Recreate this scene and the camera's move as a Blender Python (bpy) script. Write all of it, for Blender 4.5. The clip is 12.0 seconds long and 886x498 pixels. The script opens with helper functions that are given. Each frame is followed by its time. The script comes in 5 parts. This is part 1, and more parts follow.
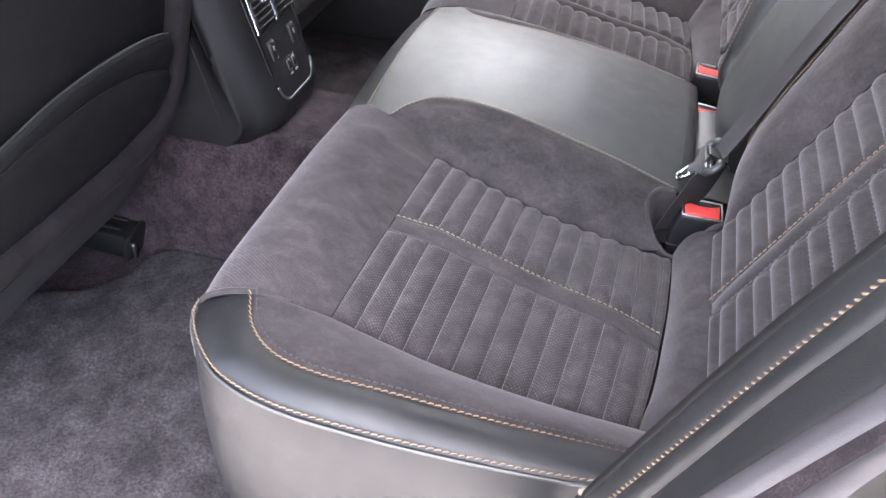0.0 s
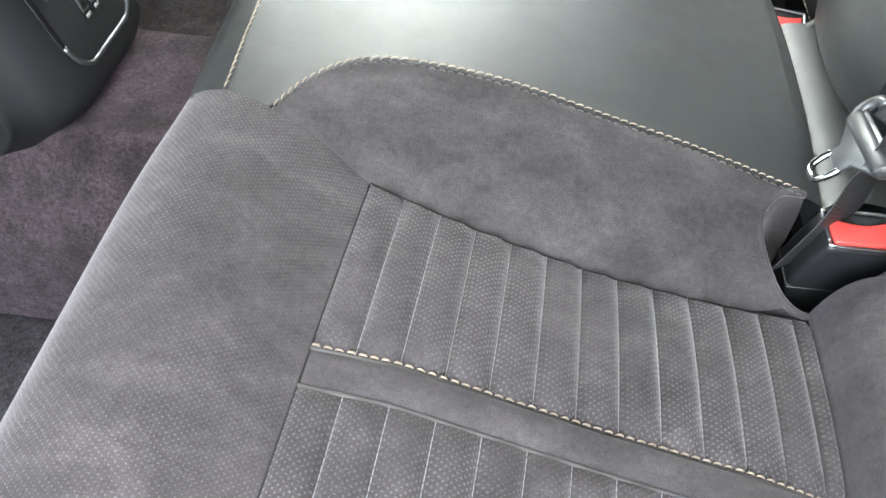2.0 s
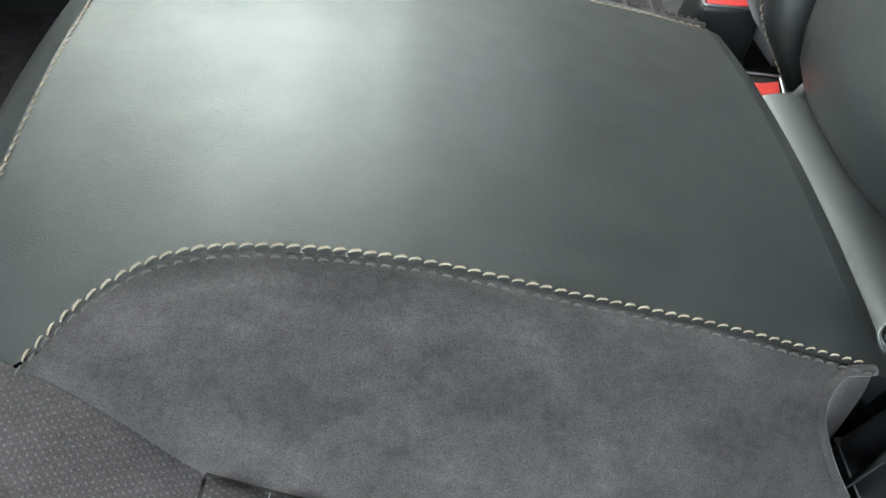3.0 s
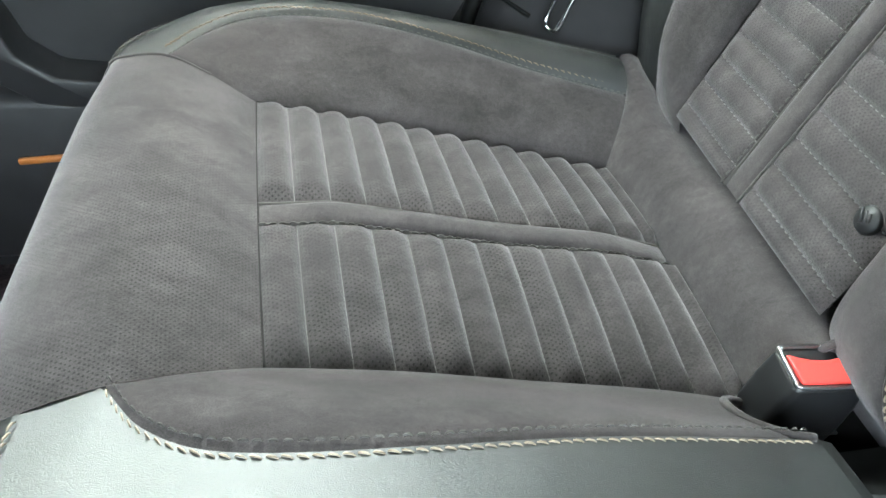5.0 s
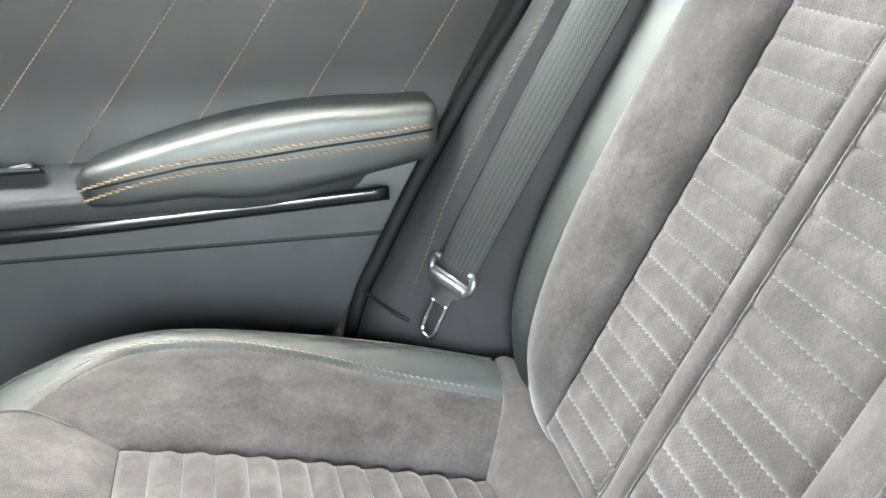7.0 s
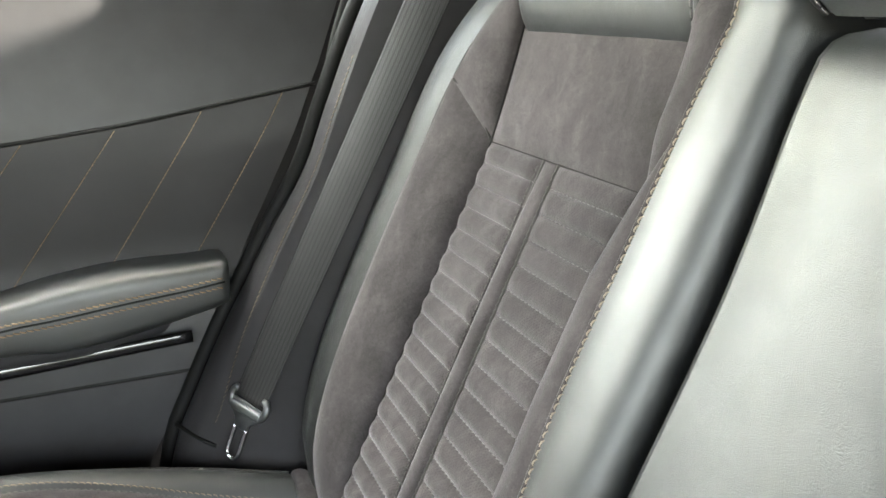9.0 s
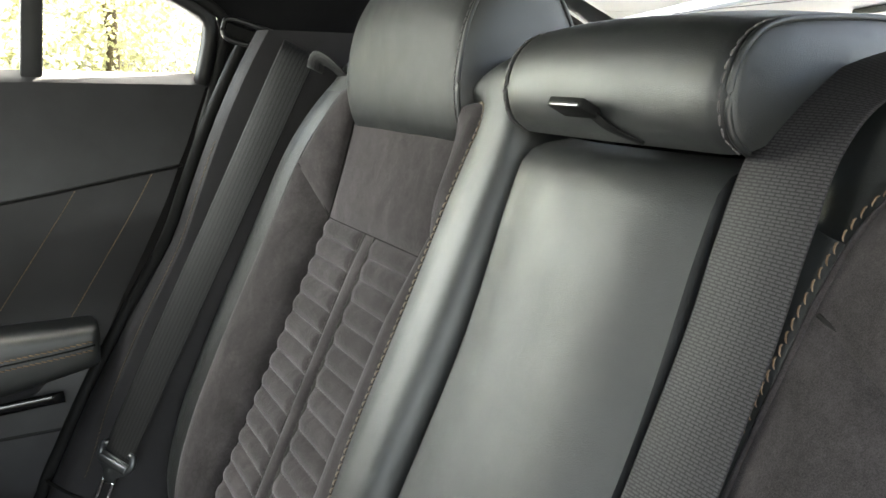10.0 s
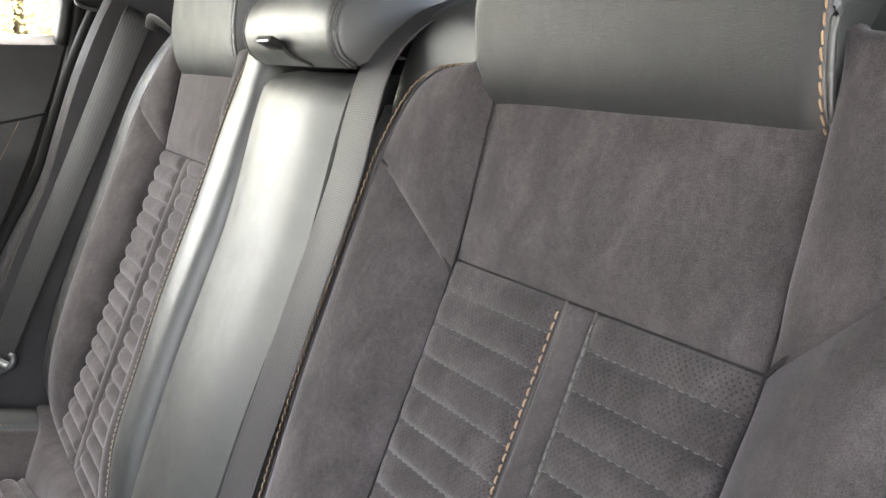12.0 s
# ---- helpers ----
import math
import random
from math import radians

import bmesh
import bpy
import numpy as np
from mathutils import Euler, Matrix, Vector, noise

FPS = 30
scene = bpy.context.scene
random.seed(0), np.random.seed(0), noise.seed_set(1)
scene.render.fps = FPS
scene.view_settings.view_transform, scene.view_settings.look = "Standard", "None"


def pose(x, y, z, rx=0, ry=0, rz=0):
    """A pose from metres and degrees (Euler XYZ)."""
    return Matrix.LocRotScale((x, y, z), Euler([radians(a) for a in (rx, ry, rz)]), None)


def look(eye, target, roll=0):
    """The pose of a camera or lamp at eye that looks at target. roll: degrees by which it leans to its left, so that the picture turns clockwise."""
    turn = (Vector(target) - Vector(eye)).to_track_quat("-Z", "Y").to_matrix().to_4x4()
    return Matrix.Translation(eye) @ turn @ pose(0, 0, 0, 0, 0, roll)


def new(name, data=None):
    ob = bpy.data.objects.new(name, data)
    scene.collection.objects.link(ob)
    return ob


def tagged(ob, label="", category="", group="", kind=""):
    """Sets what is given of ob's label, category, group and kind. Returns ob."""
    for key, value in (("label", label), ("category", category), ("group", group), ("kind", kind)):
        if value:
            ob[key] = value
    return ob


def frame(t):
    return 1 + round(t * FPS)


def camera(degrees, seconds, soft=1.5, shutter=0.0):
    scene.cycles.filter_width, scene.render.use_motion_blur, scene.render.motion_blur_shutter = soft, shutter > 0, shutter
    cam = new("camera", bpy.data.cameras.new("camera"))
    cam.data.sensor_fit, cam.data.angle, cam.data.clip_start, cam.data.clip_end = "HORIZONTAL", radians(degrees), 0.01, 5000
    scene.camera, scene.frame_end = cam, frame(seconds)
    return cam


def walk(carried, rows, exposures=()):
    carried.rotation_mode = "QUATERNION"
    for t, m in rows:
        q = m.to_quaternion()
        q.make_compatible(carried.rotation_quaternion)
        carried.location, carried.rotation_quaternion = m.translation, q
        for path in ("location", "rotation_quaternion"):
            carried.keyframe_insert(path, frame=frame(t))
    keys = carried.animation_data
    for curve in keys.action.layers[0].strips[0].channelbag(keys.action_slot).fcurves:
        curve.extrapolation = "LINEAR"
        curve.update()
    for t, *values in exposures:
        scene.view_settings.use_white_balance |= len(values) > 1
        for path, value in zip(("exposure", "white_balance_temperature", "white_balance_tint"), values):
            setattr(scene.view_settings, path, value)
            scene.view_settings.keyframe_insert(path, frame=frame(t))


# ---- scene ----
cam = camera(58.96, 12.0)
PATH = [
    (0.0, 0.3274, -0.9167, 0.8692, 49.89, -2.17, 16.21),
    (0.3, 0.2814, -0.8870, 0.8256, 50.94, -1.32, 16.34),
    (0.5, 0.2640, -0.8629, 0.8166, 49.13, -1.77, 16.60),
    (0.7, 0.2508, -0.8402, 0.8079, 47.78, -1.11, 15.82),
    (1.0, 0.2363, -0.8005, 0.7955, 46.80, -0.86, 14.32),
    (1.5, 0.2206, -0.6751, 0.7503, 44.38, -0.98, 11.55),
    (2.0, 0.2023, -0.5211, 0.7045, 40.73, -1.93, 7.20),
    (2.5, 0.2135, -0.4042, 0.6369, 41.38, -0.95, 2.30),
    (2.7, 0.2081, -0.3700, 0.6302, 42.22, -1.36, 0.31),
    (4.3, 0.1810, -0.1644, 0.6485, 46.63, -1.78, -6.11),
    (4.5, 0.1771, -0.1363, 0.6551, 47.61, -2.24, -6.65),
    (5.0, 0.1641, -0.0748, 0.6687, 50.50, -3.04, -7.86),
    (5.5, 0.1428, -0.0174, 0.6787, 53.44, -3.60, -9.28),
    (6.0, 0.1688, -0.0003, 0.7029, 57.48, -3.87, -10.71),
    (6.5, 0.2089, -0.0165, 0.7302, 61.13, -2.83, -11.48),
    (7.0, 0.2405, -0.0393, 0.7585, 65.11, -1.51, -12.11),
    (7.2, 0.2374, -0.0517, 0.7618, 66.78, -1.90, -14.49),
    (8.8, 0.2761, -0.1679, 0.8321, 71.89, -0.89, -22.49),
    (9.0, 0.2783, -0.1936, 0.8441, 73.05, -1.13, -23.09),
    (9.2, 0.2823, -0.2157, 0.8519, 74.23, -1.23, -24.95),
    (9.5, 0.2892, -0.2560, 0.8608, 75.99, -1.72, -26.81),
    (9.9, 0.2938, -0.3199, 0.8736, 77.57, -2.05, -28.82),
    (10.0, 0.3017, -0.3340, 0.8747, 78.01, -1.77, -29.11),
    (10.5, 0.3066, -0.4355, 0.9106, 78.84, -1.14, -30.66),
    (10.9, 0.3066, -0.4985, 0.9105, 79.44, -0.72, -32.26),
    (11.0, 0.3029, -0.5127, 0.9045, 79.55, -0.88, -33.06),
    (11.5, 0.3189, -0.5735, 0.8887, 80.98, -0.66, -33.39),
    (11.7, 0.3245, -0.5989, 0.8744, 79.25, -0.32, -33.54),
    (12.0, 0.3224, -0.6169, 0.8554, 76.14, -0.86, -34.16),
]
walk(cam, [(t, pose(x, y, z, a, b, c)) for t, x, y, z, a, b, c in PATH], [(0.0, 4.08, 6700, 21), (0.5, 4.4, 6850, 17), (1.0, 4.55, 6950, 14), (2.0, 4.7, 6900, 7), (2.5, 4.22, 6700, 0), (4.5, 4.05, 6750, 0), (5.0, 4.7, 6550, 0), (5.5, 5.2, 6450, -2), (6.0, 5.52, 6450, -1), (7.0, 5.7, 6800, 5), (8.0, 4.9, 7000, 7), (9.0, 4.55, 7100, 8), (9.5, 4.0, 7100, 8), (10.0, 3.45, 7050, 8), (11.0, 3.05, 7000, 9), (11.5, 3.5, 7000, 12), (12.0, 4.2, 7150, 15)])

# ---- light ----
world = bpy.data.worlds.new("sky")
scene.world = world
world.use_nodes = True
wn = world.node_tree
sky = wn.nodes.new("ShaderNodeTexSky")
sky.sky_type = "NISHITA"
sky.sun_disc = False
sky.sun_elevation = radians(76)
sky.sun_rotation = radians(75)
sky.air_density, sky.dust_density = 1.0, 4.0
wn.links.new(sky.outputs["Color"], wn.nodes["Background"].inputs["Color"])
wn.nodes["Background"].inputs["Strength"].default_value = 0.12
sun_data = bpy.data.lights.new("sun", "SUN")
sun_data.energy, sun_data.angle, sun_data.color = 5.0, radians(1), (1.0, 0.96, 0.9)
sun = new("sun", sun_data)
sun.matrix_world = look((1.9, 0.5, 8.0), (0.0, 0.0, 0.0))


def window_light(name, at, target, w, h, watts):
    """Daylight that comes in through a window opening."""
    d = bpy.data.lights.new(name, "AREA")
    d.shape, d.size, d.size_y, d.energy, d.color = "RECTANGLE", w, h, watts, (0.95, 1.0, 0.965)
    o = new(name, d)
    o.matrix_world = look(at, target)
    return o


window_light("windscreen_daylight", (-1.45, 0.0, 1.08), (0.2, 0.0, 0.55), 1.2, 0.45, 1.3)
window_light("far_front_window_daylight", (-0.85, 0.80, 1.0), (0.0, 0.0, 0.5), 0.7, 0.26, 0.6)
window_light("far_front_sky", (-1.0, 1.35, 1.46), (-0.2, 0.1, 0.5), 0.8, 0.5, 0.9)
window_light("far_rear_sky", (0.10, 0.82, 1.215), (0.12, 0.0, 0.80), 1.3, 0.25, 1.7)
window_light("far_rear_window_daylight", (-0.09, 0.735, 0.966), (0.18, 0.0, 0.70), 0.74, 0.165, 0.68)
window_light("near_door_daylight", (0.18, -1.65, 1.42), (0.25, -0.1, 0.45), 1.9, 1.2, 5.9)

# ---- materials ----
def mat(name):
    m = bpy.data.materials.new(name)
    m.use_nodes = True
    return m, m.node_tree, m.node_tree.nodes["Principled BSDF"]


def node(t, kind, **kw):
    n = t.nodes.new(kind)
    for k, v in kw.items():
        n.inputs[k].default_value = v
    return n


def coords(t, which="Object"):
    return t.nodes.new("ShaderNodeTexCoord").outputs[which]


def noise_tex(t, vec, scale, detail=4.0, rough=0.55):
    n = node(t, "ShaderNodeTexNoise", Scale=scale, Detail=detail, Roughness=rough)
    t.links.new(vec, n.inputs["Vector"])
    return n.outputs["Fac"]


def ramp(t, fac, stops):
    r = t.nodes.new("ShaderNodeValToRGB")
    t.links.new(fac, r.inputs["Fac"])
    e = r.color_ramp.elements
    while len(e) < len(stops):
        e.new(0.5)
    for el, (p, c) in zip(e, stops):
        el.position, el.color = p, (*c, 1.0)
    return r.outputs["Color"]


def mix(t, fac, a, b, mode="MIX"):
    m = t.nodes.new("ShaderNodeMix")
    m.data_type, m.blend_type = "RGBA", mode
    for val, sock in ((fac, m.inputs[0]), (a, m.inputs[6]), (b, m.inputs[7])):
        if isinstance(val, (int, float)):
            sock.default_value = val
        elif isinstance(val, tuple):
            sock.default_value = (*val, 1.0)
        else:
            t.links.new(val, sock)
    return m.outputs[2]


def bump(t, p, height, strength, dist=0.001, prev=None):
    b = node(t, "ShaderNodeBump", Strength=strength, Distance=dist)
    t.links.new(height, b.inputs["Height"])
    if prev is not None:
        t.links.new(prev, b.inputs["Normal"])
    t.links.new(b.outputs["Normal"], p.inputs["Normal"])
    return b.outputs["Normal"]


def plain(name, color, rough, metal=0.0, grain=0.0, gscale=900.0, coat=0.0, var=0.15, spec=0.5):
    m, t, p = mat(name)
    v = coords(t)
    f = noise_tex(t, v, 25.0, 3.0)
    lo = tuple(c * (1 - var) for c in color)
    hi = tuple(min(1.0, c * (1 + var)) for c in color)
    t.links.new(ramp(t, f, [(0.3, lo), (0.7, hi)]), p.inputs["Base Color"])
    p.inputs["Roughness"].default_value, p.inputs["Metallic"].default_value = rough, metal
    p.inputs["Coat Weight"].default_value = coat
    p.inputs["Specular IOR Level"].default_value = spec
    if grain:
        bump(t, p, noise_tex(t, v, gscale, 3.0), grain, 0.0004)
    return m


def node_color(t, vec, scale):
    n = node(t, "ShaderNodeTexNoise", Scale=scale, Detail=3.0)
    t.links.new(vec, n.inputs["Vector"])
    return n.outputs["Color"]


def dot_lattice(t, uv, a, b, radius):
    """Round dots in staggered rows, a apart along a row and b / 2 from row to row: 1 in a dot, 0 between them."""
    dist = []
    for off in ((0.0, 0.0, 0.0), (0.5, 0.5, 0.0)):
        v = uv
        for op, arg in (("MULTIPLY", (1 / a, 1 / b, 0.0)), ("ADD", off), ("FRACTION", None), ("SUBTRACT", (0.5, 0.5, 0.0)), ("MULTIPLY", (a, b, 0.0)), ("LENGTH", None)):
            n = t.nodes.new("ShaderNodeVectorMath")
            n.operation = op
            t.links.new(v, n.inputs[0])
            if arg:
                n.inputs[1].default_value = arg
            v = n.outputs["Value" if op == "LENGTH" else "Vector"]
        dist.append(v)
    near = t.nodes.new("ShaderNodeMath")
    near.operation = "MINIMUM"
    for k in range(2):
        t.links.new(dist[k], near.inputs[k])
    span = node(t, "ShaderNodeMapRange", **{"From Min": radius * 0.6, "From Max": radius * 1.3, "To Min": 1.0, "To Max": 0.0})
    t.links.new(near.outputs[0], span.inputs["Value"])
    return span.outputs["Result"]


def suede(name, color, dots=0.0, sheen=0.22):
    """Brushed suede; dots: the brightness of the perforation against the cloth (0: none; above 1: glints painted on the
    holes).
    """
    m, t, p = mat(name)
    v, uv = coords(t), coords(t, "UV")
    stretch = node(t, "ShaderNodeMapping", Rotation=(0.0, 0.0, 0.6), Scale=(1.0, 1.7, 1.0))
    t.links.new(v, stretch.inputs["Vector"])
    brush = node(t, "ShaderNodeTexNoise", Scale=24.0, Detail=6.0, Roughness=0.62, Distortion=0.3)
    t.links.new(stretch.outputs[0], brush.inputs["Vector"])
    brush = brush.outputs["Fac"]
    big = noise_tex(t, v, 7.0, 3.0, 0.5)
    fine = noise_tex(t, v, 1500.0, 2.0, 0.7)
    mid = noise_tex(t, v, 240.0, 4.0, 0.7)
    col = ramp(t, brush, [(0.37, tuple(c * 0.66 for c in color)), (0.47, tuple(c * 0.92 for c in color)), (0.54, tuple(c * 1.07 for c in color)), (0.64, tuple(c * 1.45 for c in color))])
    col = mix(t, 0.35, col, ramp(t, big, [(0.35, tuple(c * 0.78 for c in color)), (0.65, tuple(c * 1.25 for c in color))]))
    col = mix(t, 0.42, col, ramp(t, mid, [(0.3, (0.62, 0.62, 0.62)), (0.7, (1.38, 1.38, 1.38))]), "MULTIPLY")
    col = mix(t, 0.7, col, ramp(t, fine, [(0.3, (0.5, 0.5, 0.5)), (0.7, (1.4, 1.4, 1.4))]), "MULTIPLY")
    prev = None
    if dots:
        warp = mix(t, 0.0012, uv, node_color(t, v, 300.0))
        hole = dot_lattice(t, warp, 0.0035, 0.0040, 0.00056)
        patch = ramp(t, noise_tex(t, v, 11.0, 4.0), [(0.34, (0.25, 0.25, 0.25)), (0.58, (1.0, 1.0, 1.0))])
        tone = mix(t, patch, (1.0, 1.0, 1.0), (dots, dots, dots))
        col = mix(t, 1.0, col, mix(t, hole, (1.0, 1.0, 1.0), tone), "MULTIPLY")
        prev = bump(t, p, hole, -0.5 if dots < 1 else 0.4, 0.0007)
    t.links.new(col, p.inputs["Base Color"])
    p.inputs["Roughness"].default_value = 0.95
    p.inputs["Specular IOR Level"].default_value = 0.1
    p.inputs["Sheen Weight"].default_value = sheen
    p.inputs["Sheen Roughness"].default_value = 0.4
    p.inputs["Sheen Tint"].default_value = (0.92, 0.88, 0.92, 1)
    bump(t, p, mix(t, 0.3, fine, mid), 0.35, 0.0008, prev)
    return m


def leather(name, color, rough, spec=0.6, coat=0.0):
    m, t, p = mat(name)
    v = coords(t)
    big = noise_tex(t, v, 9.0, 4.0)
    vo = node(t, "ShaderNodeTexVoronoi", Scale=850.0)
    vo.feature = "DISTANCE_TO_EDGE"
    warp = mix(t, 0.03, v, node_color(t, v, 60.0))
    t.links.new(warp, vo.inputs["Vector"])
    lo = tuple(c * 0.8 for c in color)
    hi = tuple(c * 1.25 for c in color)
    t.links.new(ramp(t, big, [(0.3, lo), (0.7, hi)]), p.inputs["Base Color"])
    r = ramp(t, noise_tex(t, v, 40.0, 5.0), [(0.3, (rough - 0.05,) * 3), (0.7, (rough + 0.07,) * 3)])
    t.links.new(r, p.inputs["Roughness"])
    p.inputs["Specular IOR Level"].default_value = spec
    p.inputs["Coat Weight"].default_value, p.inputs["Coat Roughness"].default_value = coat, rough * 0.95
    pv = bump(t, p, ramp(t, vo.outputs["Distance"], [(0.0, (0, 0, 0)), (0.25, (1, 1, 1))]), 0.22, 0.0005)
    bump(t, p, noise_tex(t, v, 30.0, 3.0), 0.10, 0.004, pv)
    return m


def carpet(name, lo, hi, scale=30.0):
    m, t, p = mat(name)
    v = coords(t)
    a = noise_tex(t, v, scale, 5.0, 0.65)
    b = noise_tex(t, v, 900.0, 3.0, 0.8)
    c = noise_tex(t, v, 260.0, 3.0, 0.7)
    col = ramp(t, a, [(0.38, lo), (0.62, hi)])
    col = mix(t, 0.85, col, ramp(t, b, [(0.36, (0.15, 0.15, 0.15)), (0.66, (1.7, 1.7, 1.7))]), "MULTIPLY")
    col = mix(t, 0.7, col, ramp(t, c, [(0.36, (0.3, 0.3, 0.3)), (0.66, (1.6, 1.6, 1.6))]), "MULTIPLY")
    t.links.new(col, p.inputs["Base Color"])
    p.inputs["Roughness"].default_value = 1.0
    p.inputs["Specular IOR Level"].default_value = 0.1
    p.inputs["Sheen Weight"].default_value = 0.06
    bump(t, p, mix(t, 0.5, b, c), 1.0, 0.004)
    return m


def webbing_mat(name, lo, hi, across=0.0030, along=0.0016, rib_tone=0.72):
    m, t, p = mat(name)
    uv = coords(t, "UV")
    br = node(t, "ShaderNodeTexBrick", **{"Scale": 1.0, "Mortar Size": 0.00045, "Mortar Smooth": 0.5, "Brick Width": across, "Row Height": along})
    t.links.new(uv, br.inputs["Vector"])
    rib = node(t, "ShaderNodeTexWave", Scale=62.0, Distortion=0.0)
    t.links.new(uv, rib.inputs["Vector"])
    line = ramp(t, rib.outputs["Fac"], [(0.03, (rib_tone,) * 3), (0.22, (1.0, 1.0, 1.0))])
    weave = mix(t, br.outputs["Fac"], hi, lo)
    t.links.new(mix(t, 1.0, weave, line, "MULTIPLY"), p.inputs["Base Color"])
    p.inputs["Roughness"].default_value = 0.5
    p.inputs["Specular IOR Level"].default_value = 0.18
    br.offset = 0.5
    bump(t, p, br.outputs["Fac"], -0.8, 0.0008)
    return m


SUEDE = suede("suede", (0.0450, 0.0398, 0.0405))
WOVEN = suede("woven_suede", (0.0460, 0.0407, 0.0414), 0.36)
# near-seat suedes: light catching the hole edges is painted as pale dots
WOVEN_GLINT = suede("woven_suede_with_glint_dots", (0.0460, 0.0405, 0.0412), 1.6)
DOTS = suede("perforated_suede", (0.0450, 0.0399, 0.0406), 0.34)
DOTS_GLINT = suede("perforated_suede_with_glint_dots", (0.0430, 0.0380, 0.0387), 2.15)
DOTS_FINE = suede("fine_perforated_suede", (0.0450, 0.0398, 0.0405), 0.5)
LEATHER = leather("black_leather", (0.0105, 0.0118, 0.0120), 0.48, 1.0, 0.35)
LEATHER_MATTE = leather("matte_black_leather", (0.012, 0.0128, 0.0132), 0.48, 0.55)
LEATHER_SIDE = leather("smooth_black_vinyl", (0.011, 0.0115, 0.012), 0.47, 0.4)
DOOR_VINYL = leather("door_vinyl", (0.0165, 0.0155, 0.0168), 0.45, 0.45)
TRIM_VINYL = leather("dull_trim_vinyl", (0.026, 0.0248, 0.0265), 0.62, 0.15)
VINYL_DULL = leather("dull_black_vinyl", (0.009, 0.009, 0.0097), 0.52, 0.26)
CARPET = carpet("carpet", (0.020, 0.013, 0.0165), (0.060, 0.041, 0.050), 26.0)
MAT_PILE = carpet("mat_pile", (0.022, 0.019, 0.022), (0.070, 0.063, 0.069), 16.0)
PLASTIC = plain("black_plastic", (0.010, 0.010, 0.011), 0.45, grain=0.25, spec=0.4)
PLASTIC_SOFT = plain("soft_grain_plastic", (0.025, 0.0245, 0.0268), 0.48, grain=0.35, spec=0.5)
GREY_PLASTIC = plain("grey_plastic", (0.035, 0.036, 0.038), 0.35, grain=0.15, spec=0.6)
DARK_PLASTIC = plain("dark_plastic", (0.006, 0.006, 0.006), 0.6, grain=0.2, spec=0.25)
GLOSS = plain("gloss_black", (0.006, 0.006, 0.007), 0.2, coat=0.3)
CHROME = plain("chrome", (0.72, 0.73, 0.75), 0.12, metal=1.0, var=0.03)
STEEL = plain("brushed_steel", (0.50, 0.50, 0.51), 0.3, metal=1.0, var=0.08)
ZINC = plain("grey_cast_metal", (0.13, 0.135, 0.14), 0.4, metal=0.85, var=0.1)
RED = plain("red_plastic", (0.62, 0.060, 0.052), 0.3, var=0.06)
HEADLINER = plain("headliner_cloth", (0.0065, 0.0065, 0.0072), 1.0, grain=0.5, spec=0.08)
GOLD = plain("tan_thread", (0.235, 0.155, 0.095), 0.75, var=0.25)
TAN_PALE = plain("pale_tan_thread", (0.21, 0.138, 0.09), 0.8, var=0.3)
# darker copy of the tan thread, with the far side's shade in its colour
SHADED_GOLD = plain("shaded_tan_thread", (0.13, 0.095, 0.065), 0.8, var=0.25)
PALE = plain("pale_thread", (0.235, 0.19, 0.145), 0.75, var=0.2)
MID_THREAD = plain("mid_grey_thread", (0.13, 0.123, 0.122), 0.8, var=0.2)
DIM_THREAD = plain("dim_thread", (0.09, 0.085, 0.085), 0.8)
GREY_THREAD = plain("grey_thread", (0.20, 0.19, 0.19), 0.8, var=0.2)
SEAM_DARK = plain("dark_seam", (0.022, 0.020, 0.020), 0.9, spec=0.1)
DARK_THREAD = plain("dark_thread", (0.05, 0.045, 0.043), 0.8)
RUBBER = plain("black_rubber", (0.006, 0.006, 0.006), 0.7, spec=0.2)
JAMB = plain("grey_jamb_plastic", (0.055, 0.052, 0.056), 0.5, grain=0.3)
WEBBING = webbing_mat("webbing", (0.011, 0.011, 0.011), (0.036, 0.035, 0.037), rib_tone=0.4)
# same belt cloth, lighter: the light on the middle belt is put into its colour
WEBBING_LIT = webbing_mat("lit_webbing", (0.024, 0.0228, 0.024), (0.058, 0.055, 0.058), 0.0048, 0.0017, 0.85)
# ---- mesh helpers ----
def thing(name, label, category, group="", kind="", at=(0, 0, 0)):
    e = new(name)
    e.location = at
    e.empty_display_size = 0.05
    return tagged(e, label, category, group, kind)


def smooth_all(me, on=True):
    me.polygons.foreach_set("use_smooth", [on] * len(me.polygons))


def obj(name, verts, faces, material, parent=None, label="", uvs=None, smooth=True):
    me = bpy.data.meshes.new(name)
    me.from_pydata([tuple(v) for v in verts], [], [tuple(f) for f in faces])
    if uvs is not None:
        layer = me.uv_layers.new(name="UVMap")
        idx = np.empty(len(me.loops), dtype=np.int32)
        me.loops.foreach_get("vertex_index", idx)
        layer.data.foreach_set("uv", np.asarray(uvs, dtype=np.float32)[idx].ravel())
    smooth_all(me, smooth)
    me.materials.append(material)
    ob = new(name, me)
    if parent is not None:
        ob.parent = parent
        ob.matrix_parent_inverse = Matrix.Translation(parent.location).inverted() if parent.type == "EMPTY" else Matrix()
    if label:
        ob["label"] = label
    return ob


def part(name, bm, material, parent, label="", smooth=True):
    me = bpy.data.meshes.new(name)
    bm.normal_update()
    bm.to_mesh(me)
    bm.free()
    smooth_all(me, smooth)
    me.materials.append(material)
    ob = new(name, me)
    if parent is not None:
        ob.parent = parent
        ob.matrix_parent_inverse = Matrix.Translation(parent.location).inverted() if parent.type == "EMPTY" else Matrix()
    if label:
        ob["label"] = label
    return ob


